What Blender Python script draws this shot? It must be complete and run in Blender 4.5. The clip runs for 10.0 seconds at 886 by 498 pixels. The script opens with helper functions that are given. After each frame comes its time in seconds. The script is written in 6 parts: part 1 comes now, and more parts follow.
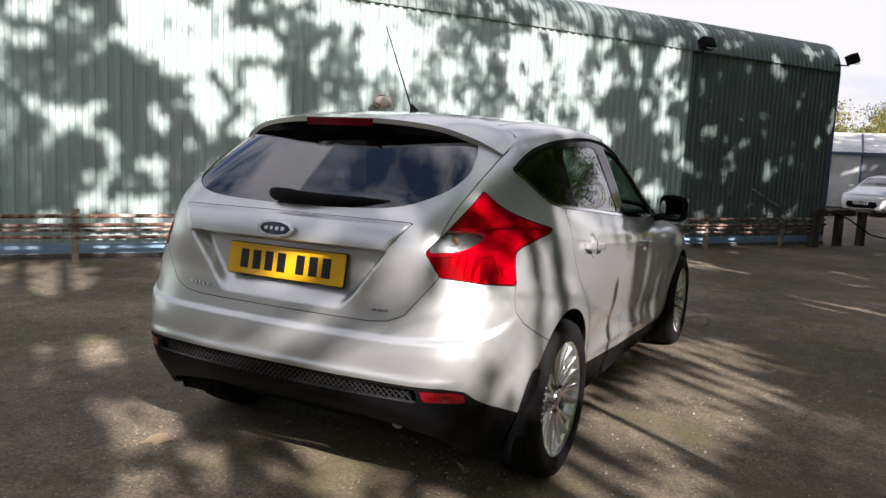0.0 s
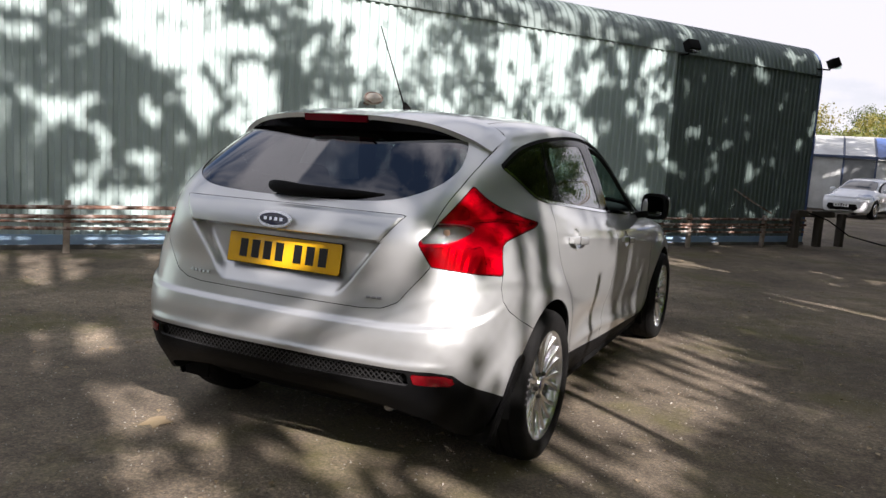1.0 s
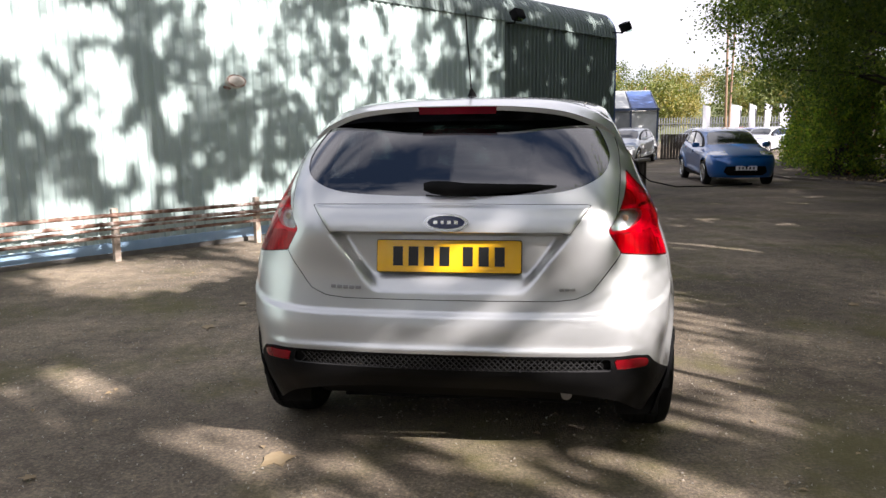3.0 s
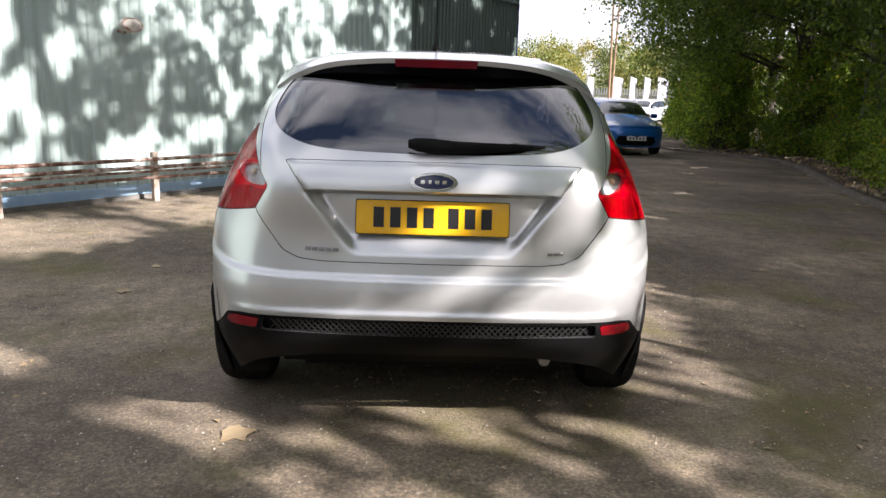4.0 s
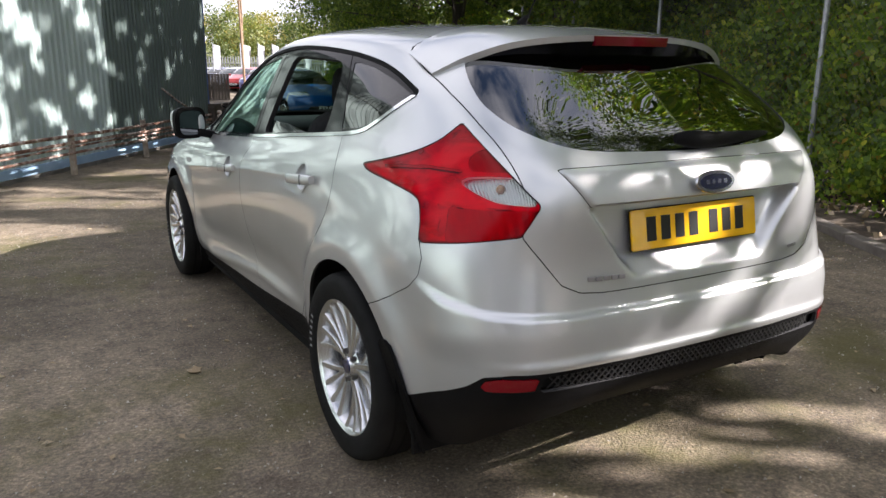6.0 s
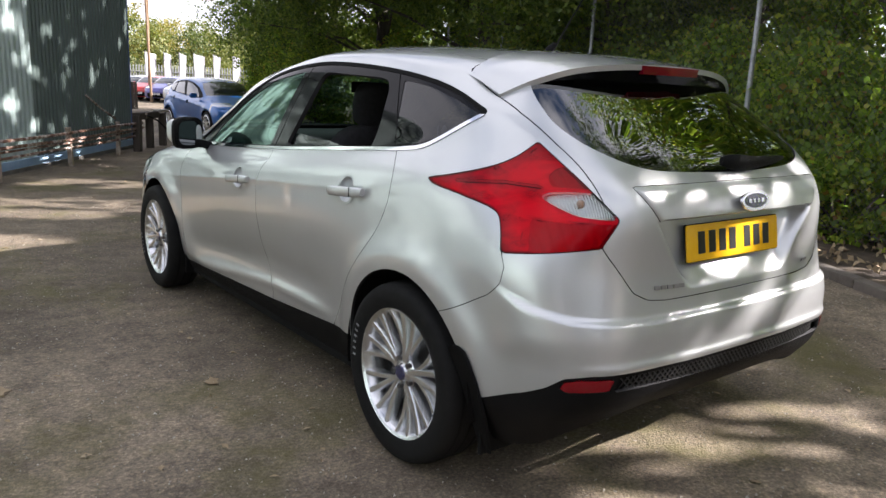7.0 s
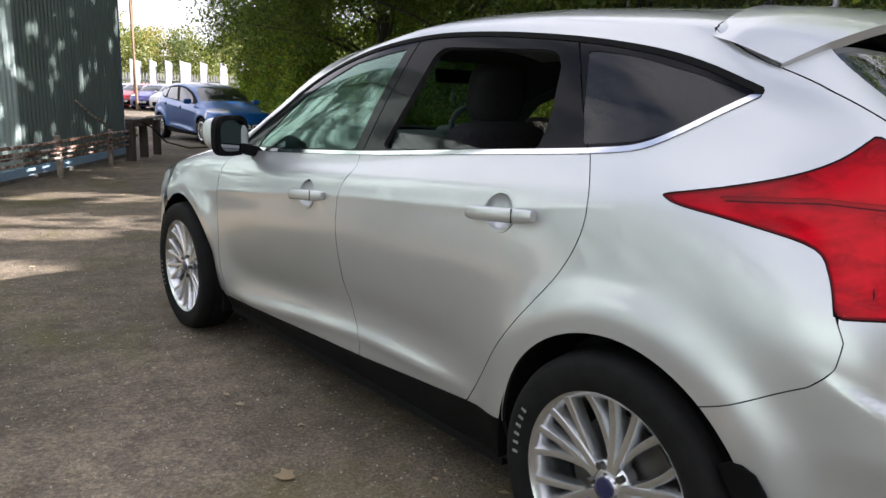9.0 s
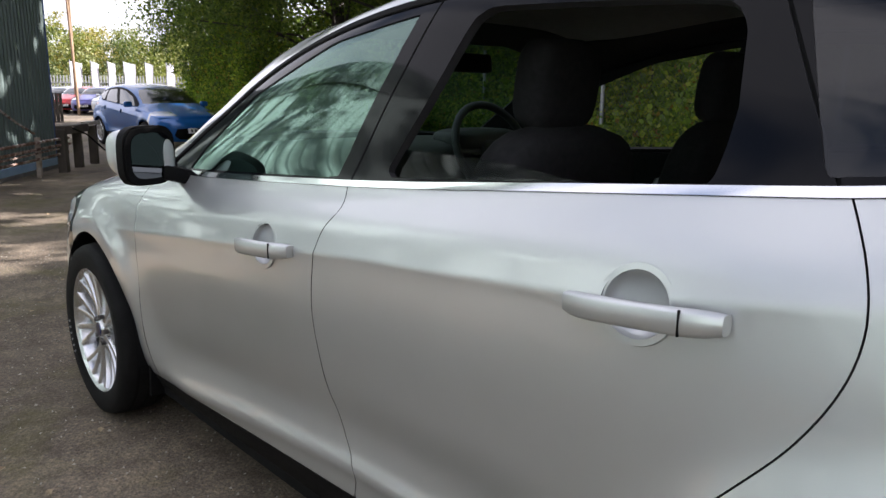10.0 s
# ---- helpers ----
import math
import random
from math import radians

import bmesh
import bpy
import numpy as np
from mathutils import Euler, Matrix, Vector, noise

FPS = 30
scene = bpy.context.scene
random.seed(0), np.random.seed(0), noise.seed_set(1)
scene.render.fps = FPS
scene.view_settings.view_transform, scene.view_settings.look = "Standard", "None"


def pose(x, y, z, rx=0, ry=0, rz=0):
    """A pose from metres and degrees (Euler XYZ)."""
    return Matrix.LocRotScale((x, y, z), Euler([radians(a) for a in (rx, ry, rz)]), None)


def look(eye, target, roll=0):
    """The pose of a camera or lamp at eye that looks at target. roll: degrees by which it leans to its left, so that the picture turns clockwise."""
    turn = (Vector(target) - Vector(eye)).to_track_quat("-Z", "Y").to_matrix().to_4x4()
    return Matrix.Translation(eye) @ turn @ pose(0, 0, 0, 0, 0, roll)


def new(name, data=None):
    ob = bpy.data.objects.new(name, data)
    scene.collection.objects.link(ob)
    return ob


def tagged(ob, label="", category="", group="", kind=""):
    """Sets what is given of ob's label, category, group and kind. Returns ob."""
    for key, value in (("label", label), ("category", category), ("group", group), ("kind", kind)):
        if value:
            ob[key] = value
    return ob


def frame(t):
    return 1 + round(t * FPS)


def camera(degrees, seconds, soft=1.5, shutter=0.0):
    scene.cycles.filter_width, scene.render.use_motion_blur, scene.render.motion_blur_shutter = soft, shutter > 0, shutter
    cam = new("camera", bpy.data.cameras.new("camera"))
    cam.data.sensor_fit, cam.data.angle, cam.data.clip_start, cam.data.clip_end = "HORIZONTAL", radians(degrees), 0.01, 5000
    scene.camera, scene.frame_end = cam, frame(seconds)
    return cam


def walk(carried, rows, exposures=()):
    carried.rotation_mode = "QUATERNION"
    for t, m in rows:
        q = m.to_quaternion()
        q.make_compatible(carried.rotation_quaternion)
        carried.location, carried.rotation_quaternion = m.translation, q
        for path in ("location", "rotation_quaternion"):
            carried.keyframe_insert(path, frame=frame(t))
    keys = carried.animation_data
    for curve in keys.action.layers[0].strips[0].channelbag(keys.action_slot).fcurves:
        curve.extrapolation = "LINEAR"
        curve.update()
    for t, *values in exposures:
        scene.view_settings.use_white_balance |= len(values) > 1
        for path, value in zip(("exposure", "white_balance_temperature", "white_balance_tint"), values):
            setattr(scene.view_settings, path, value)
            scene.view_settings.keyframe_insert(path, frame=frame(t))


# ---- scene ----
cam = camera(60.9, 10.0)
PATH = [
    (0, (1.722, -2.857, 1.26), (0.83, -1.084, 1.015), 2.8),
    (0.5, (1.79, -2.94, 1.249), (0.912, -1.16, 1.006), 3.8),
    (1, (1.769, -2.99, 1.255), (0.911, -1.201, 1.005), 3.6),
    (1.5, (1.52, -3.136, 1.265), (0.82, -1.281, 0.999), 3.3),
    (2, (1.099, -3.184, 1.251), (0.576, -1.273, 0.978), 1.8),
    (2.2, (0.898, -3.166, 1.271), (0.437, -1.241, 0.989), 1.0),
    (3.3, (0.25, -3.411, 1.297), (0.07, -1.448, 0.957), -0.2),
    (3.5, (0.207, -3.404, 1.292), (0.102, -1.442, 0.92), 0.4),
    (4, (-0.019, -3.256, 1.265), (0.025, -1.297, 0.863), 1.8),
    (4.5, (-0.424, -2.989, 1.276), (-0.369, -1.03, 0.877), 2.0),
    (5, (-0.956, -2.799, 1.307), (-0.552, -0.89, 0.868), 3.6),
    (5.5, (-1.397, -2.494, 1.285), (-0.623, -0.711, 0.813), 1.9),
    (6.8, (-2.17, -2.034, 1.297), (-1.017, -0.455, 0.875), 1.3),
    (7, (-2.244, -2.046, 1.288), (-1.048, -0.498, 0.871), 2.3),
    (7.5, (-2.375, -2.04, 1.274), (-1.083, -0.572, 0.853), 2.6),
    (8, (-2.367, -1.894, 1.249), (-1.086, -0.422, 0.807), 3.2),
    (8.5, (-2.222, -1.506, 1.233), (-0.975, -0.002, 0.806), 2.1),
    (9, (-2.138, -1.015, 1.193), (-0.911, 0.512, 0.793), 1.7),
    (9.5, (-1.944, -0.584, 1.178), (-0.651, 0.89, 0.781), 1.3),
    (10, (-1.677, -0.164, 1.184), (-0.368, 1.292, 0.776), 0.4),
]
walk(cam, [(t, look(eye, target, roll)) for t, eye, target, roll in PATH], [(0, 1.18, 6300, 19), (2, 1.28, 6250, 19), (3.5, 1.70, 6300, 19), (5, 1.88, 6250, 19), (7, 1.93, 6200, 19), (8.5, 2.08, 6200, 19), (10, 1.92, 6150, 20)])

# ---- sky and sun ----
SUN_UP, SUN_SIDE = radians(30), radians(35)
TO_SUN = Vector((math.cos(SUN_SIDE) * math.cos(SUN_UP), -math.sin(SUN_SIDE) * math.cos(SUN_UP), math.sin(SUN_UP)))
world = bpy.data.worlds.new("sky")
scene.world = world
world.use_nodes = True
wn = world.node_tree.nodes
sky = wn.new("ShaderNodeTexSky")
sky.sky_type, sky.sun_disc = "NISHITA", False
sky.sun_elevation, sky.sun_rotation = SUN_UP, radians(90) + SUN_SIDE
wn["Background"].inputs["Strength"].default_value = 0.050
wl = world.node_tree.links
tc, cloud, veil, mixc = wn.new("ShaderNodeTexCoord"), wn.new("ShaderNodeTexNoise"), wn.new("ShaderNodeValToRGB"), wn.new("ShaderNodeMix")
stretch = wn.new("ShaderNodeMapping")
stretch.inputs["Scale"].default_value = (1.0, 1.0, 2.6)
cloud.inputs["Scale"].default_value, cloud.inputs["Detail"].default_value, cloud.inputs["Roughness"].default_value = 1.7, 7.0, 0.55
veil.color_ramp.elements[0].position, veil.color_ramp.elements[1].position = 0.38, 0.54
mixc.data_type = "RGBA"
mixc.inputs[7].default_value = (8.4, 8.45, 8.5, 1)
wl.new(tc.outputs["Generated"], stretch.inputs["Vector"])
wl.new(stretch.outputs["Vector"], cloud.inputs["Vector"])
wl.new(cloud.outputs["Fac"], veil.inputs["Fac"])
wl.new(veil.outputs["Color"], mixc.inputs[0])
wl.new(sky.outputs["Color"], mixc.inputs[6])
wl.new(mixc.outputs[2], wn["Background"].inputs["Color"])
lamp = bpy.data.lights.new("sun", "SUN")
lamp.energy, lamp.angle, lamp.color = 5.0, radians(0.55), (1.0, 0.94, 0.85)
sun = new("sun", lamp)
sun.matrix_world = look((20, -14, 30), Vector((20, -14, 30)) - TO_SUN)

# ---- tools ----
def mat(name, base=(0.5, 0.5, 0.5), rough=0.5, metal=0.0, **more):
    m = bpy.data.materials.new(name)
    m.use_nodes = True
    b = m.node_tree.nodes["Principled BSDF"]
    b.inputs["Base Color"].default_value = (*base, 1)
    b.inputs["Roughness"].default_value = rough
    b.inputs["Metallic"].default_value = metal
    for key, value in more.items():
        b.inputs[key.replace("_", " ")].default_value = value
    return m


def node(m, kind, **inputs):
    n = m.node_tree.nodes.new("ShaderNode" + kind)
    for key, value in inputs.items():
        n.inputs[key.replace("_", " ")].default_value = value
    return n


def wire(m, a, out, b, into):
    m.node_tree.links.new(a.outputs[out], b.inputs[into])


def ramp(m, stops):
    r = node(m, "ValToRGB")
    e = r.color_ramp.elements
    while len(e) < len(stops):
        e.new(0.5)
    for el, (p, c) in zip(e, stops):
        el.position, el.color = p, (*c, 1)
    return r


def coords(m, scale=(1, 1, 1)):
    t, mp = node(m, "TexCoord"), node(m, "Mapping")
    mp.inputs["Scale"].default_value = scale
    wire(m, t, "Object", mp, "Vector")
    return mp


def mottled(name, stops, scale=5.0, rough=0.6, bump=0.0, bump_scale=60.0, metal=0.0, stretch=(1, 1, 1), rough_to=None, detail=6.0, **more):
    """A surface whose colour wanders between the stops, with a fine relief."""
    m = mat(name, stops[0][1], rough, metal, **more)
    b = m.node_tree.nodes["Principled BSDF"]
    co = coords(m, stretch)
    n = node(m, "TexNoise", Scale=scale, Detail=detail, Roughness=0.6)
    wire(m, co, "Vector", n, "Vector")
    r = ramp(m, stops)
    wire(m, n, "Fac", r, "Fac")
    wire(m, r, "Color", b, "Base Color")
    if rough_to is not None:
        mr = node(m, "MapRange", To_Min=rough, To_Max=rough_to)
        wire(m, n, "Fac", mr, "Value")
        wire(m, mr, "Result", b, "Roughness")
    if bump:
        f = node(m, "TexNoise", Scale=bump_scale, Detail=4.0)
        wire(m, co, "Vector", f, "Vector")
        bp = node(m, "Bump", Strength=bump, Distance=0.01)
        wire(m, f, "Fac", bp, "Height")
        wire(m, bp, "Normal", b, "Normal")
    return m


def solid(name, bm, material, parent=None, label="", smooth=None):
    """Links a bmesh as one mesh object; smooth: shade smooth below that angle in degrees."""
    me = bpy.data.meshes.new(name)
    bm.to_mesh(me)
    bm.free()
    me.materials.append(material)
    if smooth is not None:
        me.shade_smooth()
        if smooth < 180:
            me.set_sharp_from_angle(angle=radians(smooth))
    ob = new(name, me)
    ob.parent = parent
    if label:
        tagged(ob, label)
    return ob


def part(name, bm, material, parent, label="", smooth=None):
    return solid(name, bm, material, parent, label, smooth)


def empty(name, m=None):
    ob = new(name)
    ob.empty_display_size = 0.2
    if m is not None:
        ob.matrix_basis = m
    return ob


def pydata(verts, faces):
    bm = bmesh.new()
    vs = [bm.verts.new(v) for v in verts]
    for f in faces:
        try:
            bm.faces.new([vs[i] for i in f])
        except ValueError:
            pass
    return bm


def box(size, m=None, bevel=0.0, bm=None, seg=2):
    bm = bm or bmesh.new()
    g = bmesh.ops.create_cube(bm, size=1, matrix=(m or Matrix()) @ Matrix.Diagonal((*size, 1)))
    if bevel:
        edges = list({e for v in g["verts"] for e in v.link_edges})
        bmesh.ops.bevel(bm, geom=edges, offset=bevel, segments=seg, affect="EDGES", profile=0.6)
    return bm


def rod(a, b, r, bm=None, seg=10, r2=None, caps=True):
    """A round bar from a to b."""
    bm = bm or bmesh.new()
    a, b = Vector(a), Vector(b)
    d = b - a
    m = Matrix.Translation((a + b) / 2) @ d.to_track_quat("Z", "Y").to_matrix().to_4x4()
    bmesh.ops.create_cone(bm, cap_ends=caps, segments=seg, radius1=r, radius2=r if r2 is None else r2, depth=d.length, matrix=m)
    return bm


def tube(points, r, bm=None, seg=8, taper=None):
    """A bent round bar through the points."""
    bm = bm or bmesh.new()
    pts = [Vector(p) for p in points]
    rings, side = [], None
    for i, p in enumerate(pts):
        d = (pts[min(i + 1, len(pts) - 1)] - pts[max(i - 1, 0)]).normalized()
        if side is None:
            side = d.orthogonal().normalized()
        side = (side - d * side.dot(d)).normalized()
        up = d.cross(side)
        k = r if taper is None else r * (taper[0] + (taper[1] - taper[0]) * i / (len(pts) - 1))
        rings.append([bm.verts.new(p + k * (math.cos(a) * side + math.sin(a) * up)) for a in (2 * math.pi * j / seg for j in range(seg))])
    for A, B in zip(rings, rings[1:]):
        for j in range(seg):
            bm.faces.new((A[j], A[(j + 1) % seg], B[(j + 1) % seg], B[j]))
    bm.faces.new(rings[0][::-1])
    bm.faces.new(rings[-1])
    return bm


def lathe(profile, seg=48, axis="x", bm=None, close=False):
    """Turns a profile of (radius, along) round the axis x."""
    bm = bm or bmesh.new()
    rings = []
    for r, h in profile:
        ring = []
        for j in range(seg):
            a = 2 * math.pi * j / seg
            ring.append(bm.verts.new((h, r * math.cos(a), r * math.sin(a))))
        rings.append(ring)
    pairs = list(zip(rings, rings[1:])) + ([(rings[-1], rings[0])] if close else [])
    for A, B in pairs:
        for j in range(seg):
            bm.faces.new((A[j], A[(j + 1) % seg], B[(j + 1) % seg], B[j]))
    bmesh.ops.recalc_face_normals(bm, faces=bm.faces)
    return bm


def extrude_outline(pts, depth, m=None, bevel=0.0):
    """A plate: the outline in its xy plane, as thick as depth along z."""
    bm = bmesh.new()
    f = bm.faces.new([bm.verts.new((x, y, 0)) for x, y in pts])
    g = bmesh.ops.extrude_face_region(bm, geom=[f])
    top = [v for v in g["geom"] if isinstance(v, bmesh.types.BMVert)]
    bmesh.ops.translate(bm, verts=top, vec=(0, 0, depth))
    bmesh.ops.recalc_face_normals(bm, faces=bm.faces)
    if bevel:
        tops = set(top)
        edges = [e for e in bm.edges if e.verts[0] in tops and e.verts[1] in tops]
        bmesh.ops.bevel(bm, geom=edges, offset=bevel, segments=2, affect="EDGES")
    if m is not None:
        bm.transform(m)
    return bm


def spline(rows, n):
    """A smooth curve through the rows (points), with n steps between each two."""
    p = np.asarray(rows, float)
    ext = np.vstack([2 * p[0] - p[1], p, 2 * p[-1] - p[-2]])
    t = np.linspace(0, 1, n, endpoint=False)[:, None]
    out = []
    for i in range(len(p) - 1):
        a, b, c, d = ext[i:i + 4]
        out.append(0.5 * (2 * b + (c - a) * t + (2 * a - 5 * b + 4 * c - d) * t**2 + (3 * b - a - 3 * c + d) * t**3))
    return np.vstack(out + [p[-1:]])


def inside(poly, pts):
    """Signed distance of points to a polygon: below 0 within."""
    poly, pts = np.asarray(poly, float), np.asarray(pts, float)
    best, odd = np.full(len(pts), 1e9), np.zeros(len(pts), bool)
    for a, b in zip(poly, np.roll(poly, -1, 0)):
        e, w = b - a, pts - a
        k = np.clip((w @ e) / max(e @ e, 1e-12), 0, 1)
        best = np.minimum(best, ((w - k[:, None] * e) ** 2).sum(1))
        cross = ((a[1] > pts[:, 1]) != (b[1] > pts[:, 1]))
        with np.errstate(divide="ignore", invalid="ignore"):
            odd ^= cross & (pts[:, 0] < (b[0] - a[0]) * (pts[:, 1] - a[1]) / (b[1] - a[1]) + a[0])
    d = np.sqrt(best)
    return np.where(odd, -d, d)


def uneven(rows, counts):
    """A smooth curve through the rows with its own number of steps in each stretch; keeps rows that are arrays."""
    p = np.asarray(rows, float)
    ext = np.concatenate([2 * p[:1] - p[1:2], p, 2 * p[-1:] - p[-2:-1]])
    out = []
    for i, n in enumerate(counts):
        a, b, c, d = ext[i:i + 4]
        for t in np.arange(n) / n:
            out.append(0.5 * (2 * b + (c - a) * t + (2 * a - 5 * b + 4 * c - d) * t**2 + (3 * b - a - 3 * c + d) * t**3))
    return np.array(out + [p[-1]])


def ease(x, a, b):
    k = np.clip((x - a) / (b - a), 0, 1)
    return k * k * (3 - 2 * k)

# ---- materials of the car ----
def car_paint():
    m = mat("silver_paint", (0.60, 0.61, 0.61), 0.34, 0.66, Coat_Weight=1.0, Coat_Roughness=0.03)
    b = m.node_tree.nodes["Principled BSDF"]
    co = coords(m)
    n = node(m, "TexNoise", Scale=900.0, Detail=2.0)
    wire(m, co, "Vector", n, "Vector")
    bp = node(m, "Bump", Strength=0.06, Distance=0.002)
    wire(m, n, "Fac", bp, "Height")
    wire(m, bp, "Normal", b, "Normal")
    d = node(m, "TexNoise", Scale=2.2, Detail=5.0)
    wire(m, co, "Vector", d, "Vector")
    r = ramp(m, [(0.3, (0.525, 0.54, 0.54)), (0.7, (0.58, 0.595, 0.595))])
    wire(m, d, "Fac", r, "Fac")
    wire(m, r, "Color", b, "Base Color")
    return m


def pane(name, tint, ior=1.5, sheen=(1, 1, 1)):
    """Thin glass: tinted see-through with the gloss of its surface."""
    m = bpy.data.materials.new(name)
    m.use_nodes = True
    t = m.node_tree
    t.nodes.remove(t.nodes["Principled BSDF"])
    clear, gloss, mix, facing, power, fr = (node(m, k) for k in ("BsdfTransparent", "BsdfGlossy", "MixShader", "LayerWeight", "Math", "MapRange"))
    clear.inputs["Color"].default_value = (*tint, 1)
    gloss.inputs["Roughness"].default_value = 0.0
    gloss.inputs["Color"].default_value = (*sheen, 1)
    power.operation = "POWER"
    power.inputs[1].default_value = 4.0
    fr.inputs["To Min"].default_value = ((ior - 1) / (ior + 1)) ** 2
    facing.inputs["Blend"].default_value = 0.5
    wire(m, facing, "Facing", power, 0)
    wire(m, power, "Value", fr, "Value")
    wire(m, fr, "Result", mix, "Fac")
    t.links.new(clear.outputs[0], mix.inputs[1])
    t.links.new(gloss.outputs[0], mix.inputs[2])
    t.links.new(mix.outputs[0], t.nodes["Material Output"].inputs["Surface"])
    return m


SILVER = car_paint()
LINING = mottled("dark_lining", [(0.3, (0.012, 0.012, 0.013)), (0.7, (0.02, 0.02, 0.021))], 30, 0.9)
HEADLINER = mottled("grey_headliner", [(0.3, (0.30, 0.29, 0.27)), (0.7, (0.34, 0.33, 0.31))], 40, 0.95)
SEAL = mat("black_rubber_seal", (0.006, 0.006, 0.006), 0.8, Specular_IOR_Level=0.12)
TRIM = mottled("black_plastic", [(0.3, (0.005, 0.005, 0.0055)), (0.7, (0.008, 0.008, 0.008))], 8, 0.55, 0.15, 600, Specular_IOR_Level=0.08)
PIANO = mat("gloss_black", (0.004, 0.004, 0.005), 0.07, Specular_IOR_Level=0.13)
CHROME = mat("chrome", (0.78, 0.79, 0.80), 0.09, 1.0)
DULL_CHROME = mat("dull_chrome", (0.30, 0.30, 0.31), 0.3, 0.9)
DARK_GLASS = pane("privacy_glass", (0.06, 0.062, 0.07), 2.2)
GREEN_GLASS = pane("green_tinted_glass", (0.40, 0.55, 0.48), 2.35, (0.56, 0.78, 0.70))
CORNER_GLASS = pane("corner_glass", (0.06, 0.062, 0.07), 1.5)
LOWERED_GLASS = pane("lowered_glass", (0.30, 0.32, 0.31), 1.38)
SMOKED_GLASS = pane("smoked_glass", (0.40, 0.43, 0.42), 2.0)
CLEAR_GLASS = pane("clear_glass", (0.72, 0.80, 0.76), 1.5)

# ---- ground ----
def ground_material():
    m = mat("worn_asphalt", (0.06, 0.055, 0.05), 0.92)
    b = m.node_tree.nodes["Principled BSDF"]
    co = coords(m)
    big = node(m, "TexNoise", Scale=0.55, Detail=7.0, Roughness=0.62)
    fine = node(m, "TexNoise", Scale=70.0, Detail=5.0, Roughness=0.7)
    grit = node(m, "TexVoronoi", Scale=120.0)
    moss = node(m, "TexNoise", Scale=0.9, Detail=8.0, Roughness=0.7)
    crack = node(m, "TexVoronoi", Scale=0.55)
    crack.feature = "DISTANCE_TO_EDGE"
    warp = node(m, "TexNoise", Scale=2.5, Detail=6.0)
    add = node(m, "VectorMath")
    add.operation = "ADD"
    sc = node(m, "VectorMath")
    sc.operation = "SCALE"
    sc.inputs["Scale"].default_value = 0.9
    for n in (big, fine, grit, moss, warp):
        wire(m, co, "Vector", n, "Vector")
    m.node_tree.links.new(warp.outputs["Color"], sc.inputs[0])
    m.node_tree.links.new(co.outputs[0], add.inputs[0])
    m.node_tree.links.new(sc.outputs[0], add.inputs[1])
    m.node_tree.links.new(add.outputs[0], crack.inputs["Vector"])
    tone = ramp(m, [(0.30, (0.070, 0.055, 0.038)), (0.5, (0.140, 0.113, 0.081)), (0.70, (0.270, 0.220, 0.158))])
    wire(m, big, "Fac", tone, "Fac")
    speck = ramp(m, [(0.30, (0.35, 0.35, 0.35)), (0.52, (1.0, 1.0, 1.0)), (0.70, (2.1, 2.0, 1.85))])
    wire(m, fine, "Fac", speck, "Fac")
    mul = node(m, "Mix")
    mul.data_type, mul.blend_type = "RGBA", "MULTIPLY"
    mul.inputs[0].default_value = 0.85
    m.node_tree.links.new(tone.outputs["Color"], mul.inputs[6])
    m.node_tree.links.new(speck.outputs["Color"], mul.inputs[7])
    patch = node(m, "TexNoise", Scale=7.0, Detail=6.0, Roughness=0.75)
    wire(m, co, "Vector", patch, "Vector")
    blot = ramp(m, [(0.34, (0.62, 0.60, 0.58)), (0.5, (1.0, 1.0, 1.0)), (0.68, (1.38, 1.36, 1.30))])
    wire(m, patch, "Fac", blot, "Fac")
    worn = node(m, "Mix")
    worn.data_type, worn.blend_type = "RGBA", "MULTIPLY"
    worn.inputs[0].default_value = 0.9
    m.node_tree.links.new(mul.outputs[2], worn.inputs[6])
    m.node_tree.links.new(blot.outputs["Color"], worn.inputs[7])
    mask = ramp(m, [(0.51, (0, 0, 0)), (0.64, (0.75, 0.75, 0.75))])
    wire(m, moss, "Fac", mask, "Fac")
    green = node(m, "Mix")
    green.data_type = "RGBA"
    m.node_tree.links.new(mask.outputs["Color"], green.inputs[0])
    m.node_tree.links.new(worn.outputs[2], green.inputs[6])
    green.inputs[7].default_value = (0.085, 0.078, 0.020, 1)
    line = ramp(m, [(0.0, (0.35, 0.35, 0.35)), (0.012, (1, 1, 1))])
    wire(m, crack, "Distance", line, "Fac")
    dark = node(m, "Mix")
    dark.data_type, dark.blend_type = "RGBA", "MULTIPLY"
    dark.inputs[0].default_value = 0.3
    m.node_tree.links.new(green.outputs[2], dark.inputs[6])
    m.node_tree.links.new(line.outputs["Color"], dark.inputs[7])
    m.node_tree.links.new(dark.outputs[2], b.inputs["Base Color"])
    bp = node(m, "Bump", Strength=0.9, Distance=0.006)
    hmix = node(m, "Mix", Factor=0.5)
    m.node_tree.links.new(fine.outputs["Fac"], hmix.inputs[2])
    m.node_tree.links.new(grit.outputs["Distance"], hmix.inputs[3])
    m.node_tree.links.new(hmix.outputs[0], bp.inputs["Height"])
    wire(m, bp, "Normal", b, "Normal")
    return m


def sheet_grid(xs, ys, height):
    """A ground sheet over uneven steps."""
    verts = [(x, y, height(x, y)) for y in ys for x in xs]
    n = len(xs)
    faces = [(j * n + i, j * n + i + 1, (j + 1) * n + i + 1, (j + 1) * n + i) for j in range(len(ys) - 1) for i in range(n - 1)]
    return pydata(verts, faces)


